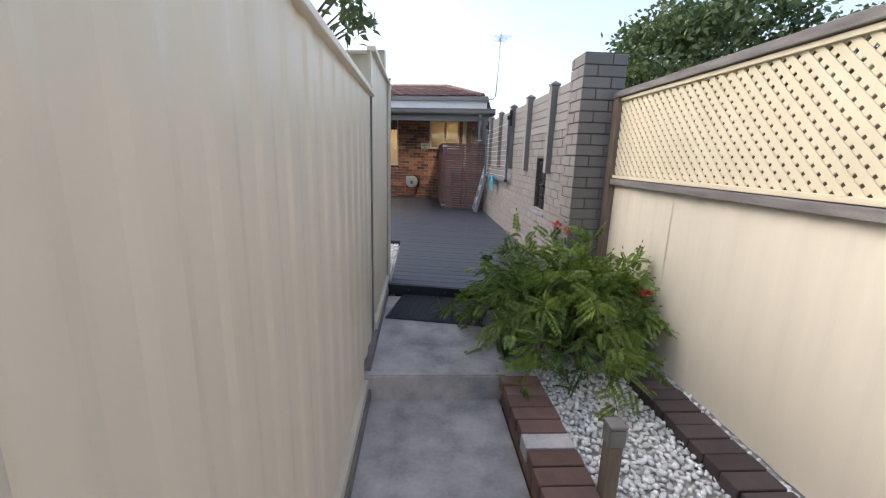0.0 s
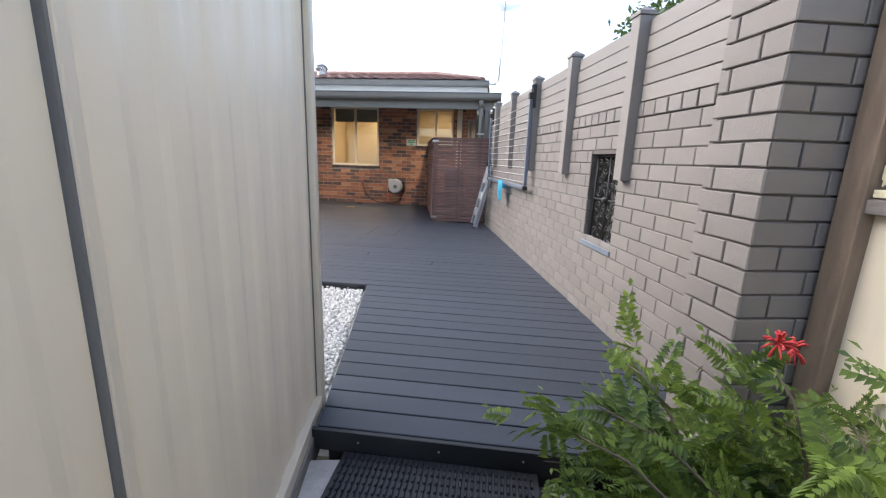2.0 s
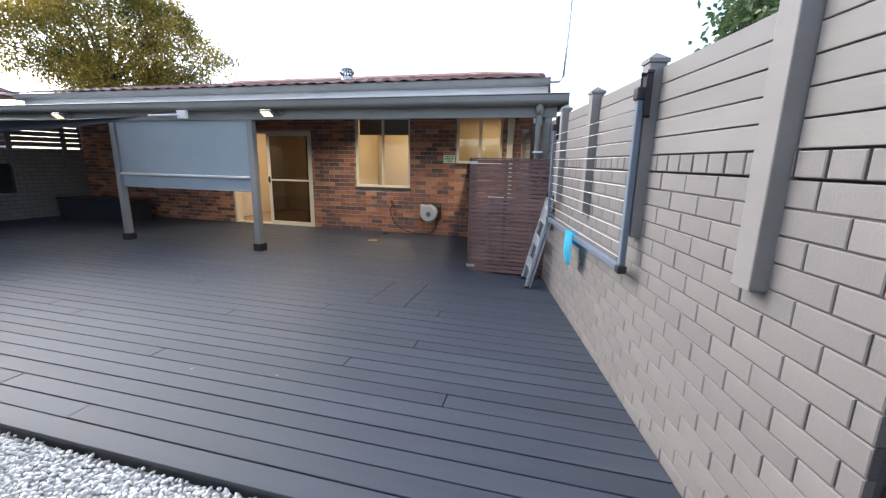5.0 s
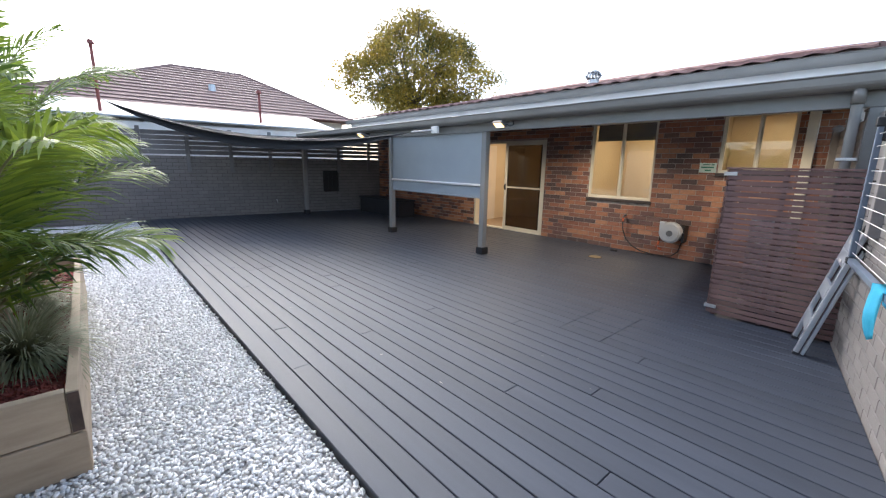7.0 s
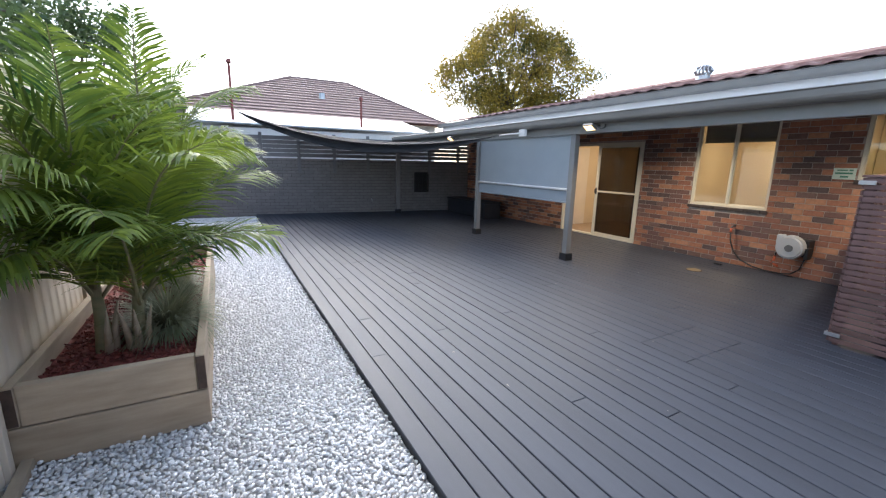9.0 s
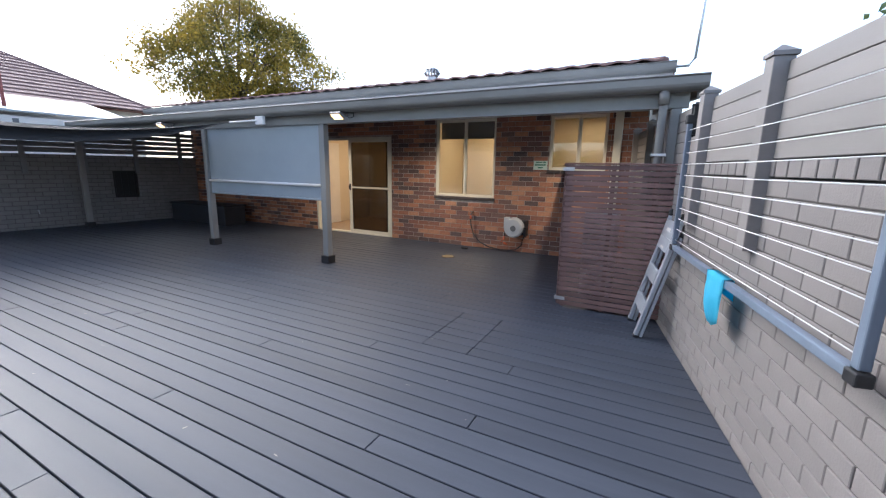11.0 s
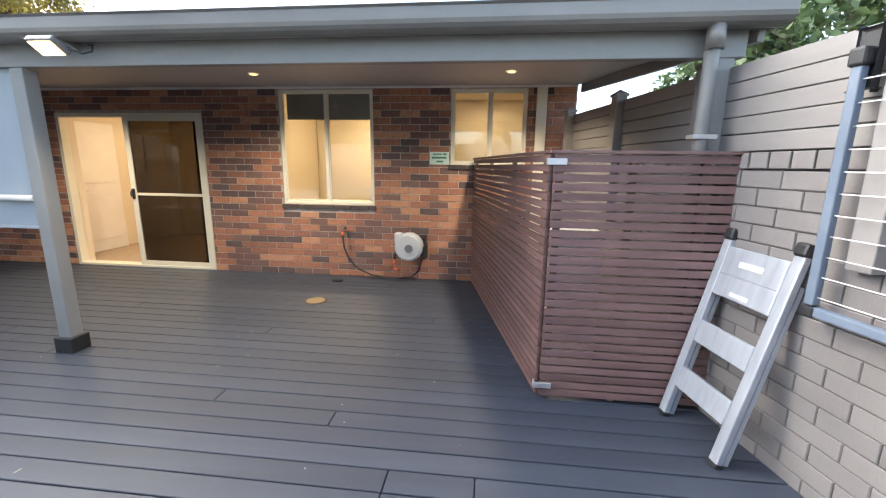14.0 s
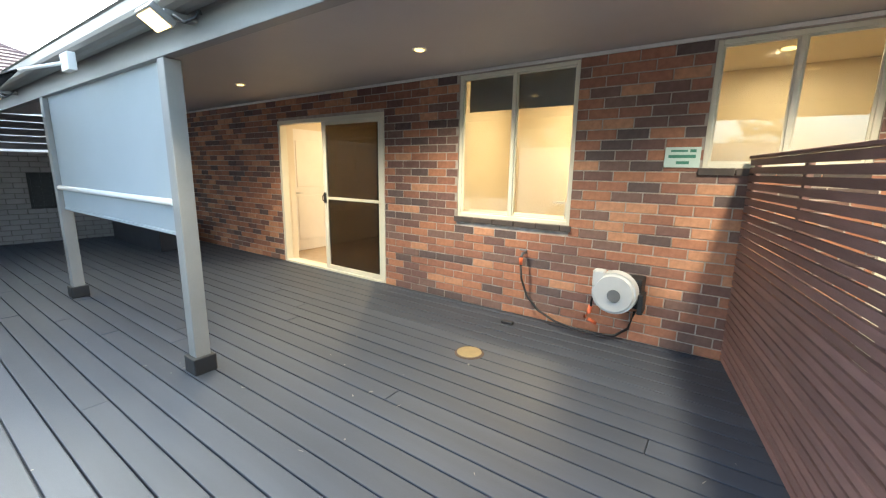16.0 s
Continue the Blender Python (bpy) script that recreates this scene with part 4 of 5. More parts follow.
# ---- wall closing the far side of the yard ----
WEST = pose(-12.5 + 0.13 * 6.8, 12.8, 0, 0, 0, 180 - 7.4)
west = root("wall_west", "grey painted brick wall with slatted timber screen above", "boundary wall", WEST, kind="structure")
WHOLE = (1.4, 1.9, 0.85, 1.5)
part("wall_core", holed(bmesh.new(), 0.0, 8.7, 0.0, 1.86, 0.012, 0.2, [WHOLE], "y"), M_TAUPEJOINT, west)
solid("recess_back", M_IRON, [(0.15, 0.19, 1.38, 1.92, 0.83, 1.52)], west)
for k in range(5):
    zb = 1.90 + k * 0.118
    solid("slat", M_WALLGREY, [(0.0, 0.025, 0.0, 8.7, zb, zb + 0.107)], west, bevel=0.003)
for j in range(9):
    solid("screen_post", M_WALLGREY, [(-0.055, 0.0 - 0.002, 0.35 + j * 1.0, 0.44 + j * 1.0, 1.45, 2.56)], west, bevel=0.005)
for j in range(4):
    solid("grille_bar", M_IRON, [(0.05, 0.065, 1.45 + 0.13 * j, 1.465 + 0.13 * j, 0.85, 1.5)], west)
for j in range(4):
    solid("grille_bar", M_IRON, [(0.066, 0.078, 1.4, 1.9, 0.9 + 0.17 * j, 0.915 + 0.17 * j)], west)
bm = bmesh.new()
tube(bm, [(0.0, 3.3, 0.66), (-0.07, 3.3, 0.66), (-0.09, 3.3, 0.6)], 0.012, 8)
tagged(part("garden_tap", bm, M_STEELBRIGHT, None, m=WEST), "small chrome garden tap on the grey wall", "tap")

# ---- garden edging, mat, bollard ----
mat_ob = root("rubber_mat", "black ribbed rubber door mat on the concrete step", "mat")
solid("backing", M_RUBBER, [(-0.56, 0.26, 3.60, 4.192, 0.161, 0.172)], mat_ob, bevel=0.003)
verts, faces = [], []
for k in range(34):
    for j in range(14):
        a, s0 = -0.542 + k * 0.0232, 3.612 + j * 0.041
        n = len(verts)
        verts += [(a, s0, 0.172), (a + 0.013, s0, 0.172), (a + 0.013, s0 + 0.034, 0.172), (a, s0 + 0.034, 0.172), (a + 0.003, s0 + 0.003, 0.182), (a + 0.010, s0 + 0.003, 0.182), (a + 0.010, s0 + 0.031, 0.182), (a + 0.003, s0 + 0.031, 0.182)]
        faces += [(n + 4, n + 5, n + 6, n + 7)] + [(n + i, n + (i + 1) % 4, n + 4 + (i + 1) % 4, n + 4 + i) for i in range(4)]
tagged(raw("studs", verts, faces, M_RUBBER, mat_ob), kind="stuff")
rng = random.Random(3)
for nm, n0, n1, s_from, s_to, top, m_, lb in (("brick_edging", -0.985, -0.755, -6.0, -1.27, 0.175, M_PAVER, "row of red-brown clay pavers edging the path"), ("dark_brick_edging", -0.15, 0.075, -6.0, -0.1, 0.15, M_PAVERDARK, "row of dark clay pavers along the fence")):
    e = root(nm, lb, "brick edging", ALLEY)
    s0 = s_to - 0.108
    while s0 > s_from:
        solid("brick", M_CONC if nm == "brick_edging" and abs(s0 + 1.92) < 0.055 else m_, [(n0 + rng.uniform(-0.006, 0.006), n1 + rng.uniform(-0.006, 0.006), s0, s0 + 0.1, top - 0.075, top + rng.uniform(-0.004, 0.004))], e, bevel=0.006)
        s0 -= 0.108
    if nm == "brick_edging":
        s0 = s_to - 0.235
        while s0 > s_from:
            solid("brick", m_, [(n0 + 0.012, n0 + 0.115, s0, s0 + 0.225, 0.0, 0.096)], e, bevel=0.005)
            s0 -= 0.235
boll = root("solar_bollard", "small brown timber-look garden light with grey cap", "garden light", pose(0.815, 2.02, 0.07, 0, 0, SLOPE))
solid("shaft", M_BROWNWOOD, [(-0.029, 0.029, -0.029, 0.029, 0, 0.335)], boll, bevel=0.006)
solid("collar", M_GUTTER, [(-0.033, 0.033, -0.033, 0.033, 0.337, 0.41)], boll, "grey lamp head", 0.006)
solid("solar_cap", M_GUTTER, [(-0.036, 0.036, -0.036, 0.036, 0.412, 0.43)], boll, bevel=0.008)


# ---- pebbles ----
def pebble_shape(sub):
    bm = bmesh.new()
    bmesh.ops.create_icosphere(bm, subdivisions=sub, radius=1)
    v = np.array([tuple(q.co) for q in bm.verts])
    f = np.array([[q.index for q in p.verts] for p in bm.faces])
    bm.free()
    return v, f


def pebbles(name, label, places, sizes, zs, sub, seed):
    g = np.random.default_rng(seed)
    v, f = pebble_shape(sub)
    n = len(places)
    ax = np.stack([sizes * g.uniform(0.85, 1.35, n), sizes * g.uniform(0.65, 1.0, n), sizes * g.uniform(0.45, 0.7, n)], 1)
    lump = 1 + 0.13 * np.sin(v[:, :1] * 2.3 + v[:, 1:2] * 3.1)
    pts = (v * lump)[None] * ax[:, None]
    a, t = g.uniform(0, 6.28, n), g.normal(0, 0.35, n)
    ca, sa, ct, st = np.cos(a)[:, None], np.sin(a)[:, None], np.cos(t)[:, None], np.sin(t)[:, None]
    x, z = pts[..., 0] * ct + pts[..., 2] * st, -pts[..., 0] * st + pts[..., 2] * ct
    y = pts[..., 1]
    out = np.stack([x * ca - y * sa + places[:, :1], x * sa + y * ca + places[:, 1:], z + zs[:, None]], 2).reshape(-1, 3)
    tri = (f[None] + (np.arange(n) * len(v))[:, None, None]).reshape(-1, 3)
    me = bpy.data.meshes.new(name)
    me.vertices.add(len(out))
    me.vertices.foreach_set("co", out.astype(np.float32).ravel())
    me.loops.add(tri.size)
    me.loops.foreach_set("vertex_index", tri.astype(np.int32).ravel())
    me.polygons.add(len(tri))
    me.polygons.foreach_set("loop_start", np.arange(0, tri.size, 3, dtype=np.int32))
    me.polygons.foreach_set("loop_total", np.full(len(tri), 3, dtype=np.int32))
    me.polygons.foreach_set("use_smooth", np.ones(len(tri), dtype=bool))
    me.update()
    me.materials.append(M_PEBBLE)
    tagged(new(name, me), label, "pebbles", kind="stuff")


def jittered(x0, x1, y0, y1, step, g):
    xs, ys = np.meshgrid(np.arange(x0, x1, step), np.arange(y0, y1, step * 0.87))
    xs = xs + (np.arange(xs.shape[0]) % 2)[:, None] * step / 2
    p = np.stack([xs.ravel(), ys.ravel()], 1)
    return p + g.uniform(-0.35, 0.35, p.shape) * step


g = np.random.default_rng(11)


def bed(p):
    keep = (p[:, 1] < 6.205) & (p[:, 1] > 4.36 + 0.08 * np.minimum(p[:, 0] + 1.5, 0)) & (p[:, 0] < 1.097 - 1.80 * COS - 0.203 * (p[:, 1] - 4.3 + 1.8 * SIN))
    keep &= ~((p[:, 0] < -2.38) & (p[:, 0] > -5.95) & (p[:, 1] < 5.21))
    return p[keep]


for nm, x0, x1, step, sub, seed in (("white_pebbles", -4.4, -0.7, 0.027, 1, 1), ("white_pebbles", -12.5, -4.4, 0.036, 1, 2)):
    for layer in (0, 1):
        p = bed(jittered(x0, x1, 3.6, 6.22, step * (1 if layer == 0 else 1.6), g))
        if step > 0.03 and layer:
            continue
        pebbles(nm, "smooth white river pebbles beside the deck", p, g.uniform(0.6, 1.0, len(p)) * step * 0.62, 0.2 + layer * 0.012 + g.uniform(-0.004, 0.006, len(p)), sub if step < 0.03 else 1, seed + layer * 7)
p = jittered(-0.76, -0.15, -3.2, 0.1, 0.03, g)
q = jittered(0.075, 0.14, -3.2, 0.1, 0.03, g)
p = np.concatenate([p, q])
w = np.stack([1.097 + p[:, 0] * COS - p[:, 1] * SIN, 4.3 + p[:, 0] * SIN + p[:, 1] * COS], 1)
pebbles("garden_pebbles", "white stone chips in the narrow garden bed", w, g.uniform(0.6, 1.05, len(w)) * 0.02, 0.088 + g.uniform(-0.006, 0.012, len(w)), 1, 5)


# ---- plants ----
class Leaves:
    """Gathers many small leaves into one mesh."""

    def __init__(self):
        self.v, self.f = [], []

    def leaf(self, base, way, side, length, width, droop=0.0):
        n = len(self.v)
        mid = base + way * (length * 0.5)
        tip = base + way * length - Vector((0, 0, droop * length))
        self.v += [tuple(base), tuple(mid + side * width), tuple(tip), tuple(mid - side * width)]
        self.f += [(n, n + 1, n + 2, n + 3)]

    def blade(self, pts, side, widths):
        n = len(self.v)
        for p, w in zip(pts, widths):
            self.v += [tuple(p - side * w), tuple(p + side * w)]
        for k in range(len(pts) - 1):
            a = n + 2 * k
            self.f.append((a, a + 1, a + 3, a + 2))


def aside(d, r):
    s = d.cross(Vector((r.uniform(-1, 1), r.uniform(-1, 1), r.uniform(-1, 1))))
    return s.normalized() if s.length > 1e-4 else Vector((1, 0, 0))


bush = root("flowering_bush", "feathery green grevillea bush with red blooms on pebbles", "bush")
rng = random.Random(21)
lv = Leaves()
stems = bmesh.new()
bx, by = alley(-0.36, -0.66)
for k in range(170):
    a = rng.uniform(0, 2 * math.pi)
    el = math.asin(rng.uniform(-0.05, 1.0))
    reach = rng.uniform(0.6, 1.0) * (1 + 0.16 * math.sin(3 * a + 0.7) + 0.1 * math.sin(5 * a + 4 * el))
    wide = 0.95 if math.sin(a) < 0 and el < 0.6 else 0.72
    d = Vector((math.cos(a) * math.cos(el) * 0.9, math.sin(a) * math.cos(el) * wide, 0.02 + math.sin(el) * 0.78)) * reach
    start = Vector((bx + rng.uniform(-0.18, 0.18), by + rng.uniform(-0.22, 0.22), 0.1))
    lift = 0.2 if el > 0.25 else 0.3
    pts = [start + d * t + Vector((0, 0, lift * math.sin(t * math.pi))) for t in (0, 0.25, 0.5, 0.75, 1.0)]
    for p in pts:
        over = (p.x - 1.097) * COS + (p.y - 4.3) * SIN - 0.05
        if over > 0:
            p.x -= over * COS
            p.y -= over * SIN
    if k % 3 == 0:
        tube(stems, pts, 0.005, 5, [0.008, 0.006, 0.005, 0.004, 0.002])
    for j in range(11):
        t = 0.3 + 0.7 * (j + rng.random()) / 11
        i = min(int(t * 4), 3)
        p = pts[i].lerp(pts[i + 1], t * 4 - i)
        dirn = ((pts[i + 1] - pts[i]).normalized() * 0.7 + Vector((rng.uniform(-1, 1), rng.uniform(-1, 1), rng.uniform(-0.4, 1.0)))).normalized()
        sd = aside(dirn, rng)
        ln = rng.uniform(0.09, 0.17)
        for m_ in range(9):
            f = (m_ + 1) / 9
            q = p + dirn * (ln * f) - Vector((0, 0, 0.03 * f * f))
            for sg in (-1, 1):
                w = (dirn * 0.75 + sd * sg).normalized()
                lv.leaf(q, w, (dirn - w * dirn.dot(w)).normalized(), rng.uniform(0.042, 0.058) * (1.1 - 0.5 * f), 0.0082, 0.25)
        lv.leaf(p + dirn * ln, dirn, sd, 0.04, 0.008, 0.2)
tagged(part("stemwork", stems, M_BARK, bush), kind="stuff")
tagged(raw("leaves", lv.v, lv.f, M_BUSH, bush), kind="stuff")
for px, py, pz in ((*alley(-0.42, -0.42), 0.98), (*alley(0.06, -0.95), 0.6), (*alley(-0.3, -0.35), 0.93)):
    bm = bmesh.new()
    for j in range(26):
        d = Vector((rng.gauss(0, 1), rng.gauss(0, 1), rng.gauss(0.2, 0.8))).normalized()
        tube(bm, [(px, py, pz), Vector((px, py, pz)) + d * 0.028, Vector((px, py, pz)) + d * 0.042 + Vector((0, 0, -0.008))], 0.003, 4)
    part("bloom", bm, M_FLOWER, bush, "red spidery bloom")

# raised planter
planter = root("planter_box", "raised planter box of two tiers of pine sleepers", "planter")
PX0, PX1, PY0, PY1 = -5.9, -2.38, 4.32, 5.22
for k, zb in enumerate((0.2, 0.435)):
    inset = 0.0 if k == 0 else 0.006
    zt = zb + 0.228
    solid("sleeper", M_SLEEPER, [(PX1 - 0.055 - inset, PX1 - inset, PY0 + (0.055 if k else 0.0), PY1 - (0.056 if k else 0.0), zb, zt)], planter, bevel=0.006)
    solid("sleeper", M_SLEEPER, [(PX0, PX1 - (0.0 if k else 0.057), PY1 - 0.054, PY1 - 0.002, zb, zt)], planter, bevel=0.006)
    solid("sleeper", M_SLEEPER, [(PX0, PX1 - (0.0 if k else 0.057), PY0 + 0.002, PY0 + 0.053, zb, zt)], planter, bevel=0.006)
    solid("sleeper", M_SLEEPER, [(PX0 - 0.055, PX0 - 0.002, PY0, PY1, zb, zt)], planter, bevel=0.006)
for ya, yb in ((PY0 + 0.004, PY0 + 0.05), (PY1 - 0.051, PY1 - 0.005)):
    solid("end_grain", M_SLEEPEREND, [(PX1 + 0.0005, PX1 + 0.003, ya, yb, 0.445, 0.655)], planter, "dark end grain of the sleeper")
solid("soil", M_MULCH, [(PX0 + 0.002, PX1 - 0.062, PY0 + 0.055, PY1 - 0.058, 0.22, 0.555)], planter)
verts, faces = [], []
for k in range(2600):
    c = Vector((rng.uniform(PX0 + 0.05, PX1 - 0.09), rng.uniform(PY0 + 0.08, PY1 - 0.08), 0.56 + rng.uniform(0, 0.018)))
    if c.x < -4.2 and k % 2:
        c.x = rng.uniform(-4.2, PX1 - 0.09)
    m_ = pose(*c, rng.uniform(-35, 35), rng.uniform(-35, 35), rng.uniform(0, 360))
    a, b, h = rng.uniform(0.012, 0.032), rng.uniform(0.005, 0.011), 0.004
    n = len(verts)
    verts += [tuple(m_ @ Vector(q)) for q in ((-a, -b, -h), (a, -b * 0.6, -h), (a * 0.9, b, -h), (-a, b, -h), (-a, -b, h), (a, -b * 0.6, h), (a * 0.9, b, h), (-a, b, h))]
    faces += [(n + 4, n + 5, n + 6, n + 7), (n, n + 1, n + 5, n + 4), (n + 1, n + 2, n + 6, n + 5), (n + 2, n + 3, n + 7, n + 6), (n + 3, n, n + 4, n + 7)]
tagged(raw("bark_mulch", verts, faces, M_MULCH), "red bark mulch in the planter", "mulch", kind="stuff")


def palm(x, y, seed, fronds, height, label):
    r = random.Random(seed)
    p = root("palm", label, "palm", group="planter palms")
    lean = Vector((r.uniform(-0.12, 0.12), r.uniform(-0.05, 0.15), 0))
    pts = [Vector((x, y, 0.5)) + lean * t + Vector((0, 0, height * t)) for t in (0, 0.1, 0.25, 0.5, 0.8, 1)]
    bm = bmesh.new()
    tube(bm, pts, 0.05, 12, [0.055, 0.062, 0.05, 0.036, 0.03, 0.02])
    part("trunk", bm, M_PALMSTEM, p)
    for j in range(4):
        a = r.uniform(0, 6.28)
        bm = bmesh.new()
        b0 = pts[1] + Vector((math.cos(a) * 0.06, math.sin(a) * 0.06, 0))
        tube(bm, [b0, b0 + Vector((math.cos(a) * 0.02, math.sin(a) * 0.02, 0.16)), b0 + Vector((math.cos(a) * 0.06, math.sin(a) * 0.06, 0.3))], 0.02, 5, [0.03, 0.018, 0.004])
        part("old_sheath", bm, M_SLEEPER, p, "dry brown leaf sheath")
    top = pts[-1]
    for j in range(fronds):
        a = j * 2.399 + seed + r.uniform(-0.3, 0.3)
        up = 1.46 - 0.7 * j / fronds + r.uniform(-0.1, 0.1)
        ln = r.uniform(1.25, 1.7) * (1 - 0.25 * j / fronds)
        out = Vector((math.cos(a), math.sin(a) * 0.8, 0))
        if (top + out * ln * 0.6).y < 4.4:
            out.y *= 0.2
        out.normalize()
        curl = r.uniform(0.9, 1.6)
        rib = [top - Vector((0, 0, 0.3 * j / fronds))]
        for k in range(1, 13):
            ang = up - curl * (k / 12) ** 2.2
            rib.append(rib[-1] + (out * math.cos(ang) + Vector((0, 0, math.sin(ang)))) * (ln / 12))
        stem = bmesh.new()
        tube(stem, rib, 0.008, 5, [0.014 - 0.001 * k for k in range(13)])
        part("frond_rib", stem, M_PALMSTEM, p)
        lf_ = Leaves()
        twist = r.uniform(-0.5, 0.5)
        side0 = Vector((-out.y, out.x, 0))
        for k in range(58):
            t = 0.16 + 0.84 * k / 58
            i = min(int(t * 12), 11)
            q = rib[i].lerp(rib[i + 1], t * 12 - i)
            d = (rib[i + 1] - rib[i]).normalized()
            nrm = side0.cross(d)
            sd = (side0 * math.cos(twist * t) + nrm * math.sin(twist * t)).normalized()
            nrm = sd.cross(d).normalized()
            L = (0.46 * math.sin(math.pi * (0.2 + 0.74 * t)) + 0.04) * r.uniform(0.88, 1.08)
            for sg in (-1, 1):
                w = (sd * sg + d * (0.75 + 0.7 * t) - nrm * r.uniform(-0.15, 0.35)).normalized()
                across = (d - w * d.dot(w)).normalized()
                sag = Vector((0, 0, -1)) * L * r.uniform(0.8, 1.5)
                lf_.blade([q, q + w * L * 0.35 + sag * 0.03, q + w * L * 0.7 + sag * 0.13, q + w * L * 0.97 + sag * 0.3], across, [0.003, 0.0095, 0.0075, 0.0006])
        tagged(raw("frond", lf_.v, lf_.f, M_PALM, p), kind="stuff")
    return p


palm(-2.95, 4.64, 4, 14, 0.62, "green cane palm with arching fronds in the planter")
palm(-2.95, 4.82, 9, 14, 0.58, "green cane palm with arching fronds in the planter")
palm(-3.7, 4.78, 13, 13, 0.9, "green cane palm further along the planter")
palm(-4.6, 4.75, 20, 11, 0.95, "green cane palm further along the planter")


def tuft(x, y, z, seed, n, size):
    r = random.Random(seed)
    l = Leaves()
    for k in range(n):
        a, up = r.uniform(0, 6.28), r.uniform(0.5, 1.45)
        out = Vector((math.cos(a), math.sin(a), 0))
        ln = size * r.uniform(0.7, 1.1)
        pts, p = [], Vector((x, y, z)) + out * r.uniform(0, 0.05)
        for j in range(6):
            pts.append(p.copy())
            ang = up - 0.42 * j * (1.4 - up * 0.6)
            p = p + (out * math.cos(ang) + Vector((0, 0, math.sin(ang)))) * ln / 5
        l.blade(pts, Vector((-out.y, out.x, 0)), [0.003, 0.004, 0.004, 0.0035, 0.0025, 0.0006])
    ob = raw("grass_tuft", l.v, l.f, M_GRASS)
    tagged(ob, "grey-green tuft of fine arching grass in the planter", "grass tuft", "planter tufts")


tuft(-3.15, 4.97, 0.56, 31, 1100, 0.46)
tuft(-4.3, 4.95, 0.56, 32, 500, 0.42)


def tree(name, label, base, crown, radii, clumps, leaves, size, material, seed, cut=None):
    r = random.Random(seed)
    t = root(name, label, "tree")
    b, c = Vector(base), Vector(crown)
    bm = bmesh.new()
    rad = max(0.05, radii[2] * 0.07)
    fork = b.lerp(c, 0.72)
    tube(bm, [b, b.lerp(fork, 0.5) + Vector((r.uniform(-0.1, 0.1) * rad * 4, r.uniform(-0.1, 0.1) * rad * 4, 0)), fork], rad, 10, [rad * 1.4, rad, rad * 0.8])
    part("trunk", bm, M_BARK, t)
    centres = []
    for k in range(clumps):
        d = Vector((r.gauss(0, 1), r.gauss(0, 1), r.gauss(0, 1))).normalized()
        f = r.uniform(0.55, 1.0) ** 0.6
        lump = 1 + 0.26 * math.sin(d.x * 5 + seed) * math.sin(d.y * 4.3 + 1) + 0.14 * math.sin(d.z * 7 + seed)
        q = c + Vector((d.x * radii[0], d.y * radii[1], d.z * radii[2])) * f * lump
        if cut and q.z < cut:
            q.z = cut + abs(q.z - cut) * 0.3
        centres.append(q)
    limbs = bmesh.new()
    for q in centres[:26]:
        mid = fork.lerp(q, 0.5) + Vector((0, 0, radii[2] * 0.08))
        tube(limbs, [fork, mid, q], rad * 0.3, 6, [rad * 0.5, rad * 0.28, rad * 0.08])
    tagged(part("branching", limbs, M_BARK, t), kind="stuff")
    l = Leaves()
    cs = sum(radii) / 3 * 0.17
    for q in centres:
        for j in range(leaves):
            d = Vector((r.gauss(0, 1), r.gauss(0, 1), r.gauss(0, 0.7))) * cs * 0.55
            w = Vector((r.gauss(0, 1), r.gauss(0, 1), r.gauss(-0.1, 0.8))).normalized()
            l.leaf(q + d, w, aside(w, r), size * r.uniform(0.7, 1.3), size * 0.28, 0.15)
    tagged(raw("crown", l.v, l.f, material, t), kind="stuff")
    return t


tree("tall_tree", "broad rounded tree with gold-lit green crown behind the roofs", (-31, 26.5, 0), (-28.6, 27.6, 8.9), (5.1, 6.0, 3.95), 420, 130, 0.2, M_OAK, 2)
tree("dark_tree", "dense dark green tree over the boundary wall", (9.5, 22, 0), (9.4, 22.5, 5.6), (4.6, 4.6, 3.2), 260, 70, 0.3, M_TREE, 3)
tree("dark_tree", "dark green tree far beyond the lattice fence", (14.5, 17, 0), (14.5, 17, 5.2), (3.5, 3.5, 2.4), 120, 60, 0.3, M_TREE, 6)
tree("overhanging_tree", "dark-leaved tree rising behind the steel fence", (-1.65, 3.4, 0), (-1.35, 3.55, 2.55), (0.62, 0.55, 0.75), 70, 26, 0.085, M_TREE, 8)
for k, (x, y, z, rr) in enumerate(((-13.5, -1.2, 5.0, 3.4), (-19.5, 1.0, 4.2, 2.9), (-9.8, -3.5, 5.2, 3.0))):
    tree("back_tree", "tall dark green tree behind the steel fence", (x, y, 0), (x, y, z), (rr, rr, rr), 170, 70, 0.2, M_TREE, 40 + k)

# ---- slatted screen ----
screen = root("slat_screen", "dark brown timber slat screen enclosing the corner", "screen")
rng = random.Random(17)


def slats(parent, m, length, x_off=0.0):
    for k in range(28):
        zb = DZ + 0.026 + k * 0.0533
        solid("slat", M_SCREEN, [(0.0, length, -0.009 + rng.uniform(-0.0015, 0.0015), 0.009, zb, zb + rng.uniform(0.0395, 0.0425))], parent, bevel=0.002, m=m)


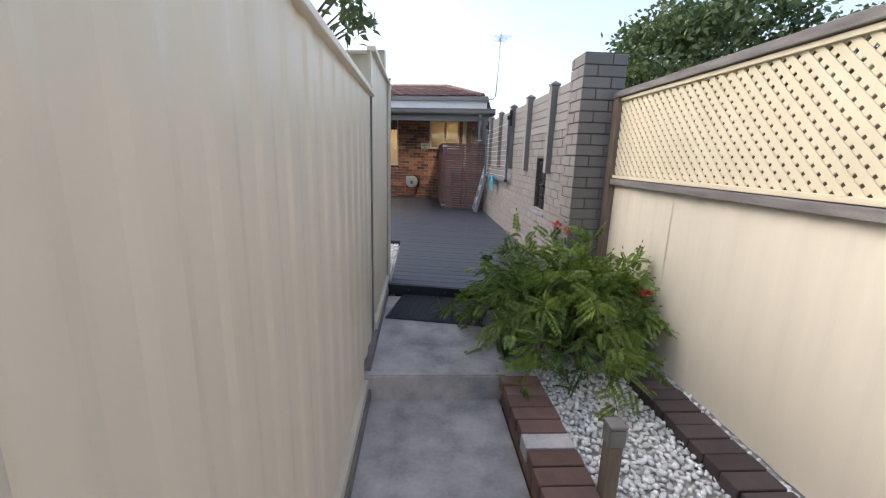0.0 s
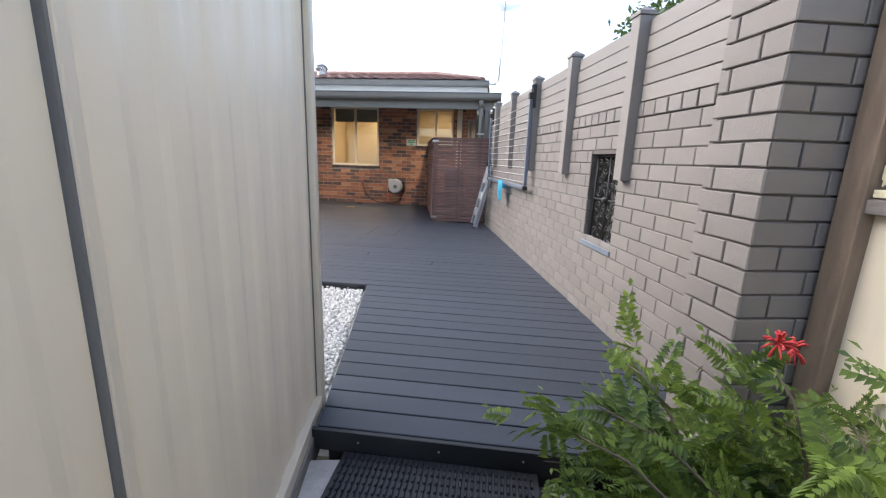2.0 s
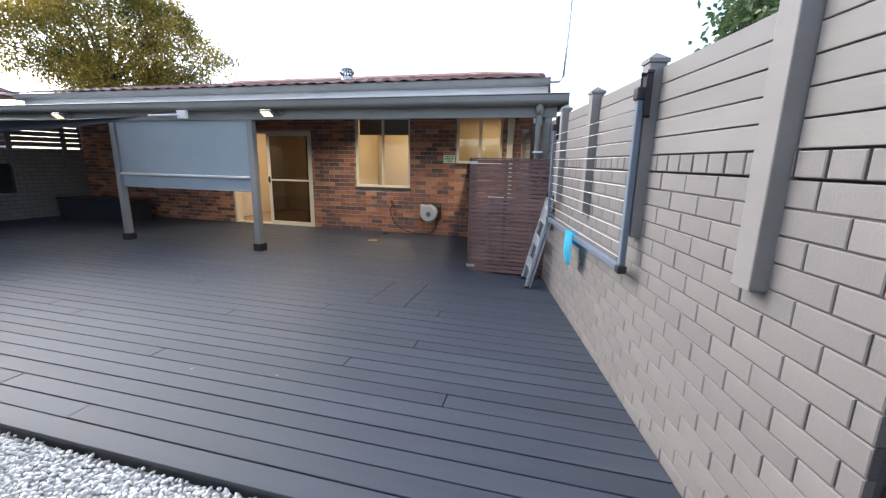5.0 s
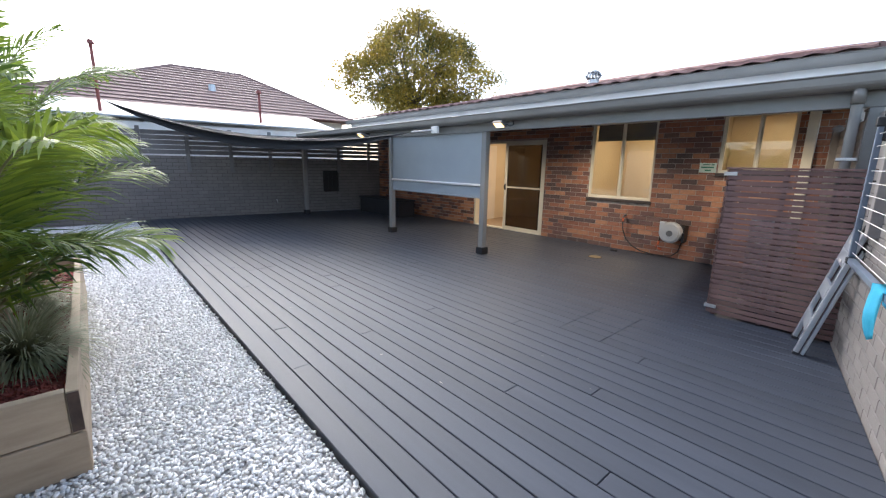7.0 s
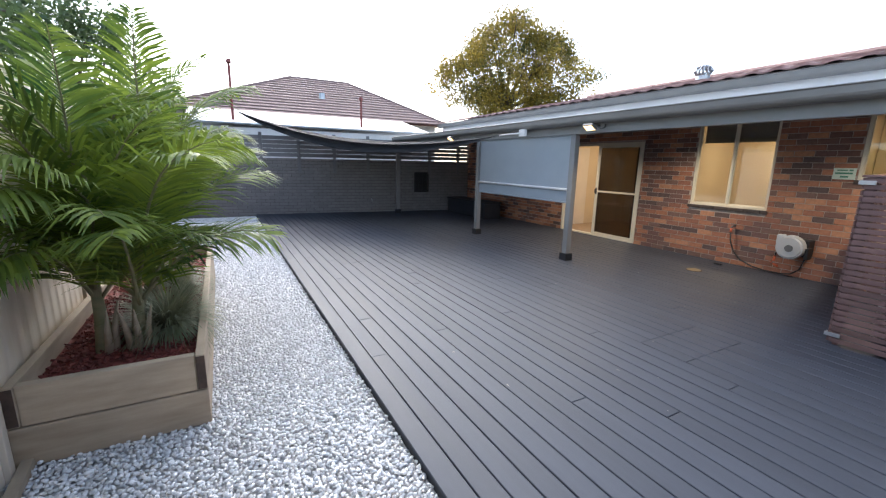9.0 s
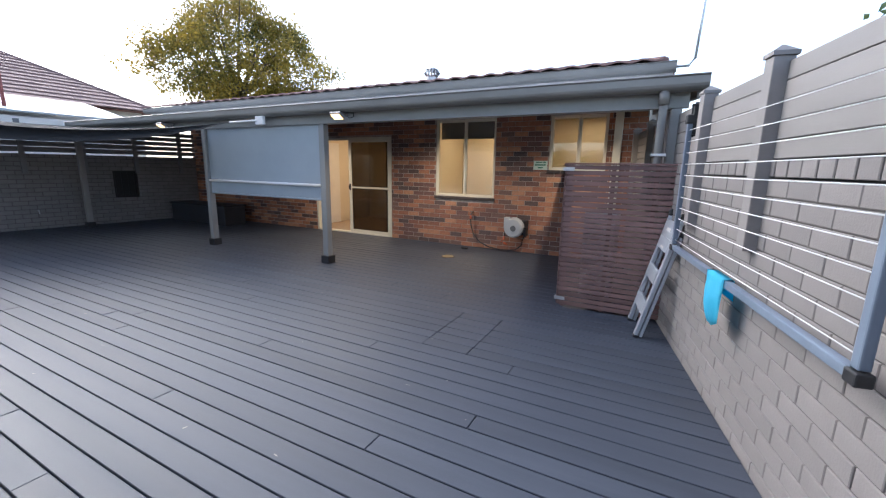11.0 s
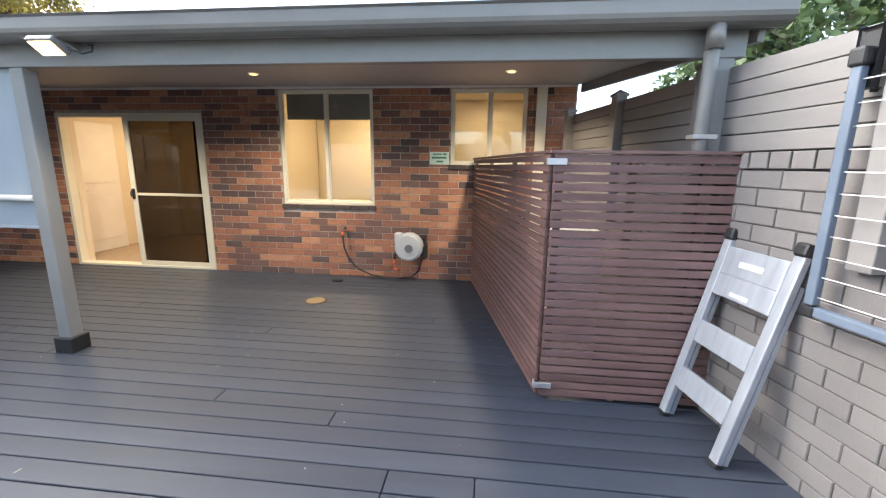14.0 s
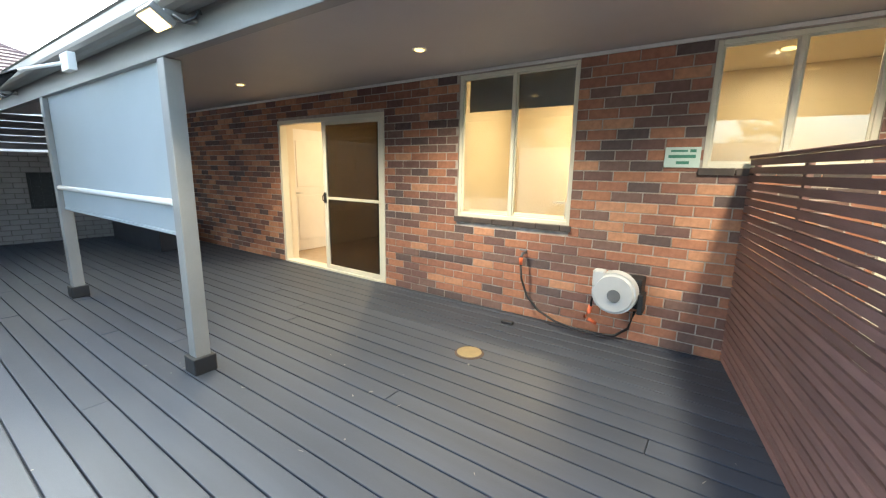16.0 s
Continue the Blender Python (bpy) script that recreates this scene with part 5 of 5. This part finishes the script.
SC = pose(-1.07, 10.2, 0)
slats(screen, SC, 1.02)
SS = pose(-1.085, 10.21, 0, 0, 0, 90 + SLOPE)
slats(screen, SS, 2.62)
for m_, L in ((SC, (0.02, 0.42, 0.8)), (SS, (0.05, 0.85, 1.7, 2.55))):
    for u in L:
        solid("batten", M_SCREEN, [(u, u + 0.04, 0.01, 0.04, DZ + 0.004, DZ + 1.51)], screen, bevel=0.003, m=m_) if m_ is SC else solid("batten", M_SCREEN, [(u, u + 0.04, -0.04, -0.01, DZ + 0.004, DZ + 1.51)], screen, bevel=0.003, m=m_)
solid("top_cap", M_SCREEN, [(-0.02, 1.03, -0.02, 0.03, DZ + 1.512, DZ + 1.53)], screen, bevel=0.003, m=SC)
solid("top_cap", M_SCREEN, [(0.02, 2.62, -0.03, 0.02, DZ + 1.512, DZ + 1.53)], screen, bevel=0.003, m=SS)
solid("wall_stile", M_BLACK, [(-0.075, -0.045, 10.19, 10.225, DZ + 0.002, 1.76)], screen)
for zz in (DZ + 1.45, DZ + 0.08):
    solid("hinge", M_STEELBRIGHT, [(-1.1, -1.0, 10.178, 10.189, zz, zz + 0.035), (-1.11, -1.099, 10.178, 10.23, zz, zz + 0.035)], screen, "zinc hinge", 0.002)
aircon = solid("pump_unit", M_WHITE, [(-0.95, -0.6, 10.75, 11.2, DZ + 0.004, 1.25)], bevel=0.02)
tagged(aircon, "pale appliance half seen behind the slats", "appliance")

# ---- step ladder leaning on the wall ----
lad = root("step_ladder", "folded aluminium step ladder leaning on the wall", "ladder", pose(-0.275, 9.70, DZ, 0, 13.5, SLOPE - 2))
WID = 0.43
for yy in (0.0, WID):
    solid("front_stile", M_ALU, [(-0.018, 0.018, yy - 0.028, yy + 0.028, 0.0, 1.09)], lad, bevel=0.006)
    solid("back_stile", M_ALU, [(0.028, 0.055, yy - 0.02, yy + 0.02, 0.012, 0.95)], lad, bevel=0.005)
    solid("foot", M_BLACK, [(-0.022, 0.022, yy - 0.032, yy + 0.032, -0.004, 0.02)], lad, bevel=0.005)
    solid("stile_cap", M_BLACK, [(-0.03, 0.04, yy - 0.034, yy + 0.034, 1.08, 1.145)], lad, "black plastic end cap", 0.014)
for zz, hh in ((0.2, 0.13), (0.49, 0.13), (0.78, 0.12), (0.9, 0.15)):
    solid("tread", M_ALU, [(-0.02, 0.004, 0.03, WID - 0.03, zz, zz + hh)], lad, bevel=0.006)
solid("warning_label", M_WHITE, [(-0.0225, -0.0205, 0.14, 0.29, 0.955, 0.985)], lad, "white warning label")
solid("warning_label", M_WHITE, [(-0.0225, -0.0205, 0.16, 0.28, 0.80, 0.82)], lad)
lad.location.z += 0.006

# ---- folding clothes line on the wall ----
cl = root("clothes_line", "folded blue-grey wall clothes line with white cords", "clothes line", ALLEY)
CN, S0, S1, ZL, ZT = -0.088, 3.23, 5.42, 1.125, 2.1
solid("front_rail", M_BLUEGREY, [(CN - 0.02, CN + 0.02, S0, S1, ZL - 0.02, ZL + 0.02)], cl, bevel=0.006)
for s0 in (S0, S1):
    solid("side_arm", M_BLUEGREY, [(CN - 0.018, CN + 0.018, s0 - 0.02, s0 + 0.02, ZL + 0.024, ZT)], cl, bevel=0.006)
    solid("corner_cap", M_BLACK, [(CN - 0.026, CN + 0.026, s0 - 0.03, s0 + 0.03, ZL - 0.026, ZL + 0.02)], cl, bevel=0.006)
    bm = bmesh.new()
    box(bm, CN - 0.03, CN + 0.05, s0 - 0.03, s0 + 0.03, ZT - 0.02, ZT + 0.05, 0.012)
    box(bm, CN + 0.03, -0.064, s0 - 0.04, s0 + 0.04, ZT - 0.1, ZT + 0.12, 0.014)
    part("hinge_bracket", bm, M_BLACK, cl, "black plastic hinge bracket")
for k in range(11):
    zz = ZL + 0.06 + k * 0.085
    bm = bmesh.new()
    tube(bm, [(CN, S0, zz), (CN, (S0 + S1) / 2, zz - 0.004), (CN, S1, zz)], 0.0028, 5)
    part("cord", bm, M_WIRE, cl)
bm = bmesh.new()
rng = random.Random(2)
NU, NV = 9, 10
grid = []
for i in range(NV + 1):
    t = i / NV
    wd = 0.132 - 0.05 * t ** 3
    grid.append([bm.verts.new((CN - 0.026 - 0.035 * math.sin(math.pi * t) * math.sin(math.pi * j / NU) - 0.007 * math.sin(j * 1.6 + i * 0.35) * (0.3 + t), 4.385 - 0.03 * t + (j / NU - 0.5) * 2 * wd, ZL + 0.026 - 0.25 * t - 0.04 * t * math.sin(math.pi * j / NU))) for j in range(NU + 1)])
for i in range(NV):
    for j in range(NU):
        bm.faces.new((grid[i][j], grid[i][j + 1], grid[i + 1][j + 1], grid[i + 1][j])).smooth = True
over = [bm.verts.new((CN + 0.03, v.co.y, ZL - 0.09)) for v in grid[0]]
ridge = [bm.verts.new((CN + 0.024, v.co.y, ZL + 0.027)) for v in grid[0]]
for j in range(NU):
    bm.faces.new((ridge[j], ridge[j + 1], grid[0][j + 1], grid[0][j])).smooth = True
    bm.faces.new((over[j], over[j + 1], ridge[j + 1], ridge[j])).smooth = True
bmesh.ops.solidify(bm, geom=bm.faces[:], thickness=0.004)
tagged(part("peg_bag", bm, M_CYAN, None, m=ALLEY), "cyan cloth peg bag hanging over the line rail", "peg bag")

# ---- things on the house wall ----
reel = root("hose_reel", "grey retractable hose reel mounted on the brick wall", "hose reel")
bm = bmesh.new()
bmesh.ops.create_cone(bm, cap_ends=True, segments=40, radius1=0.175, radius2=0.165, depth=0.13, matrix=pose(-2.36, 12.55, 0.73, 90, 0, 0))
bmesh.ops.bevel(bm, geom=[e for e in bm.edges if len(e.link_faces) == 2 and e.calc_face_angle() > 0.8], offset=0.022, segments=3, affect="EDGES")
box(bm, -2.53, -2.44, 12.5, 12.6, 0.76, 0.90, 0.015)
part("drum", bm, M_REEL, reel)
bm = bmesh.new()
bmesh.ops.create_cone(bm, cap_ends=True, segments=24, radius1=0.045, radius2=0.05, depth=0.02, matrix=pose(-2.35, 12.48, 0.72, 90, 0, 0))
part("hub", bm, M_REELDARK, reel, "dark grey hub")
solid("wall_bracket", M_BLACK, [(-2.45, -2.18, 12.62, HY - 0.003, 0.6, 0.84)], reel, bevel=0.01)
solid("pivot", M_BLACK, [(-2.19, -2.15, 12.55, 12.7, 0.58, 0.74)], reel, bevel=0.008)
hose = root("garden_hose", "black garden hose from the tap to the reel", "hose")
bm = bmesh.new()
tube(bm, [(-3.24, 12.7, 0.80), (-3.23, 12.71, 0.66), (-3.17, 12.72, 0.5), (-3.05, 12.72, 0.38), (-2.88, 12.72, 0.31), (-2.7, 12.72, 0.285), (-2.5, 12.72, 0.285), (-2.36, 12.71, 0.31), (-2.26, 12.70, 0.4), (-2.22, 12.69, 0.56)], 0.011, 8)
part("tubing", bm, M_BLACK, hose)
bm = bmesh.new()
tube(bm, [(-2.48, 12.56, 0.78), (-2.53, 12.6, 0.7), (-2.55, 12.63, 0.6), (-2.56, 12.65, 0.52)], 0.009, 8)
part("leader", bm, M_BLACK, hose)
bm = bmesh.new()
tube(bm, [(-2.56, 12.65, 0.55), (-2.57, 12.65, 0.49), (-2.60, 12.64, 0.44)], 0.018, 8)
tube(bm, [(-2.57, 12.65, 0.43), (-2.50, 12.65, 0.40)], 0.016, 8)
part("nozzle", bm, M_ORANGE, hose, "orange and black hose nozzle")
tap = root("wall_tap", "outdoor tap with red hose fitting on the brick", "tap")
bm = bmesh.new()
tube(bm, [(-3.24, HY - 0.002, 0.90), (-3.24, 12.73, 0.90), (-3.24, 12.705, 0.87)], 0.014, 8)
box(bm, -3.275, -3.205, 12.735, 12.765, 0.925, 0.94, 0.004)
part("spout", bm, M_REELDARK, tap)
bm = bmesh.new()
tube(bm, [(-3.24, 12.70, 0.865), (-3.24, 12.70, 0.80)], 0.018, 8)
part("hose_fitting", bm, M_ORANGE, tap)
sign = root("wall_sign", "pale green sign plate with dark lettering", "sign")
solid("plate", M_SIGN, [(-2.15, -1.915, HY - 0.012, HY - 0.004, 1.71, 1.86)], sign, bevel=0.002)
for x0, x1, z0, z1 in ((-2.11, -2.0, 1.825, 1.84), (-1.985, -1.945, 1.822, 1.843), (-2.125, -1.945, 1.78, 1.803), (-2.07, -1.985, 1.735, 1.757)):
    solid("lettering", M_SIGNINK, [(x0, x1, HY - 0.0145, HY - 0.0125, z0, z1)], sign)
drain = root("inspection_cover", "round brass inspection cover set in the deck", "drain cover")
bm = bmesh.new()
bmesh.ops.create_cone(bm, cap_ends=True, segments=32, radius1=0.115, radius2=0.11, depth=0.006, matrix=pose(-3.22, 11.77, DZ + 0.004))
part("rim", bm, M_SLEEPEREND, drain)
bm = bmesh.new()
bmesh.ops.create_cone(bm, cap_ends=True, segments=32, radius1=0.098, radius2=0.096, depth=0.006, matrix=pose(-3.22, 11.77, DZ + 0.008))
part("lid", bm, M_BRASS, drain)
bm = bmesh.new()
box(bm, -3.32, -3.2, 12.49, 12.54, DZ + 0.002, DZ + 0.03, 0.01)
tagged(part("hose_connector", bm, M_BLACK), "black hose connector lying on the deck", "hose connector")
solid("corner_stud", M_FRAME, [(-0.915, -0.80, HY - 0.07, HY - 0.004, DZ, SOFFIT - 0.035)], bevel=0.004)
tagged(bpy.data.objects["corner_stud"], "cream cover strip at the house corner", "cover strip", kind="structure")

# scuffs and flecks trodden into the deck paint
verts, faces = [], []
rng = random.Random(44)
for k in range(60):
    x, y = rng.uniform(-6.5, -0.6), rng.uniform(6.6, 11.6)
    x = min(x, wall_x(y) - 0.3)
    a, b, t = rng.uniform(0.004, 0.022), rng.uniform(0.002, 0.007), rng.uniform(0, 3.14)
    n = len(verts)
    for k2 in range(6):
        q = 2 * math.pi * k2 / 6
        u, v = math.cos(q) * a * rng.uniform(0.6, 1.1), math.sin(q) * b * rng.uniform(0.6, 1.1)
        verts.append((x + u * math.cos(t) - v * math.sin(t), y + u * math.sin(t) + v * math.cos(t), DZ + 0.0045))
    faces.append(tuple(range(n, n + 6)))
tagged(raw("deck_flecks", verts, faces, M_GUTTER), "pale scuffs and flecks on the deck paint", "paint flecks", kind="stuff")

# ---- shade sail ----
A, B, C = Vector((-12.15, 5.9, 3.05)), Vector((-6.1, FY - 0.25, 2.34)), Vector((-12.1, 10.2, 2.45))
bm = bmesh.new()
N = 16
rows_ = []
for i in range(N + 1):
    line = []
    for j in range(N + 1 - i):
        u, v = i / N, j / N
        w = 1 - u - v
        p = A * w + B * u + C * v
        p.z -= 0.42 * (4 * w * u * (1 - v)) + 0.2 * (4 * w * v) + 0.08 * (4 * u * v)
        p += (C - (A + B) / 2) * (0.06 * 4 * w * u)
        line.append(bm.verts.new(p))
    rows_.append(line)
for i in range(N):
    for j in range(N - i):
        bm.faces.new((rows_[i][j], rows_[i + 1][j], rows_[i][j + 1])).smooth = True
        if j < N - i - 1:
            bm.faces.new((rows_[i + 1][j], rows_[i + 1][j + 1], rows_[i][j + 1])).smooth = True
edge_ = [rows_[i][0] for i in range(N + 1)]
hem = [bm.verts.new(v.co + Vector((0.02, -0.02, -0.2 * math.sin(math.pi * i / N) ** 0.7))) for i, v in enumerate(edge_)]
for i in range(N):
    bm.faces.new((edge_[i], edge_[i + 1], hem[i + 1], hem[i])).smooth = True
bmesh.ops.solidify(bm, geom=bm.faces[:], thickness=0.012)
sail = root("shade_sail", "black triangular shade sail sagging over the deck", "shade sail")
part("cloth", bm, M_SAIL, sail)

# ---- neighbouring house ----
nb = root("neighbour_house", "neighbouring house with weathered tiled hip roof", "house")
solid("wall", M_WHITE, [(-26.5, -17.6, 4.2, 14.6, -0.05, 3.5)], nb)
bm = bmesh.new()
E0 = [(-27, 3.7, 3.5), (-17.0, 3.7, 3.5), (-17.0, 15.0, 3.5), (-27, 15.0, 3.5)]
R0 = [(-22, 8.8, 5.75), (-22, 11.6, 5.75)]
for pts in ((E0[1], E0[2], R0[1], R0[0]), (E0[0], E0[1], R0[0]), (E0[2], E0[3], R0[1]), (E0[3], E0[0], R0[0], R0[1])):
    bm.faces.new([bm.verts.new(p) for p in pts])
bmesh.ops.solidify(bm, geom=bm.faces[:], thickness=0.05)
nroof = part("roof", bm, M_TILEOLD, nb)
sl = math.atan2(2.25, 5.0)
for k in range(15):
    t = k / 15
    y0, y1 = 3.7 + 5.1 * t, 15.0 - 3.4 * t
    bm = bmesh.new()
    xs_ = -17.0 - 5 * t
    box(bm, -0.36, 0.02, y0, y1, 0.03, 0.065, 0.0, pose(xs_, 0, 3.5 + 2.25 * t, 0, math.degrees(sl) - 6, 0))
    part("tile_course", bm, M_TILEOLD, nroof)
bm = bmesh.new()
tube(bm, [E0[1], R0[0], R0[1], E0[2]], 0.1, 7)
part("ridge_capping", bm, M_TILEOLD, nroof)
solid("skillion_roof", M_METALROOF, [(0, 2.8, 4.6, 12.6, 0, 0.05)], nb, "pale metal lean-to roof", m=pose(-16.9, 0, 3.5, 0, 13, 0))
solid("lean_to_wall", M_WHITE, [(-16.9, -14.3, 4.8, 12.4, -0.05, 2.78)], nb)
for y0, zt in ((5.9, 4.7), (10.05, 3.95)):
    f = root("flue_pipe", "thin red oxide flue pipe above the lean-to", "flue", group="neighbour flues")
    bm = bmesh.new()
    tube(bm, [(-14.6, y0, 2.9), (-14.6, y0, zt)], 0.04, 8)
    part("pipe", bm, M_REDPIPE, f)
    bm = bmesh.new()
    bmesh.ops.create_cone(bm, cap_ends=True, segments=12, radius1=0.09, radius2=0.05, depth=0.1, matrix=pose(-14.6, y0, zt + 0.05))
    part("cowl", bm, M_REDPIPE, f)
bm = bmesh.new()
bmesh.ops.create_cone(bm, cap_ends=True, segments=12, radius1=0.16, radius2=0.12, depth=0.3, matrix=pose(-19.2, 9.7, 4.6))
tagged(part("roof_cowl", bm, M_STEELBRIGHT), "small metal vent on the neighbour's roof", "roof vent")
bm = bmesh.new()
tube(bm, [(-21.9, 11.1, 5.7), (-21.9, 11.1, 6.3)], 0.02, 5)
tube(bm, [(-21.9, 10.5, 6.35), (-21.9, 11.6, 6.2)], 0.015, 5)
tagged(part("far_antenna", bm, M_STEELBRIGHT), "thin antenna on the neighbour's roof", "antenna")

# ---- the bricks themselves ----
eb = courses(0.24, 8.75, 0.055, LEDGE - 0.095, 0.245, 0.0915, 0.0065, [GRILLE])
lay(eb, lambda a, b, z0, z1: 0.24 <= a < 4.9 and z0 > 0.22, "brick", M_TAUPE, M_TAUPEJOINED, wall, 0.0, 0.03, 0.0035, "y")
lay(courses(0.3, 8.75, LEDGE - 0.085, LEDGE - 0.004, 0.118, 0.1, 0.011, []), lambda a, b, z0, z1: False, "brick", M_TAUPE, M_TAUPEJOINED, wall, 0.0, 0.03, 0.0035, "y")
for bx_, along, face in (((-0.167, 0.197), "x", 0.0), ((0.0, 0.3), "y", -0.167)):
    lay(courses(bx_[0] + 0.002, bx_[1], 0.055, 2.36, 0.245, 0.0915, 0.0085, []), lambda a, b, z0, z1: True, "brick", M_TAUPE, M_TAUPEJOINED, pier, face, 0.03, 0.0035, along)
lay(courses(0.0, 8.7, 0.05, 1.86, 0.245, 0.0915, 0.011, [WHOLE]), lambda a, b, z0, z1: False, "brick", M_TAUPE, M_TAUPEJOINED, west, 0.0, 0.03, 0.005, "y")
grow = lambda h: (h[0] - 0.002, h[1] + 0.002, h[2] - (0.06 if h[2] > 0.5 else 0), h[3] + 0.002)
hb = courses(-11.75, -0.46, 0.1785, 2.78, 0.24, 0.0835, 0.010, [grow(h) for h in HOLES])
lay(hb, lambda a, b, z0, z1: a > -4.6 and a < -1.2 and z0 < 1.9, "brick", M_BRICK, M_BRICKJOINED, house, HY, 0.03, 0.003, "x")
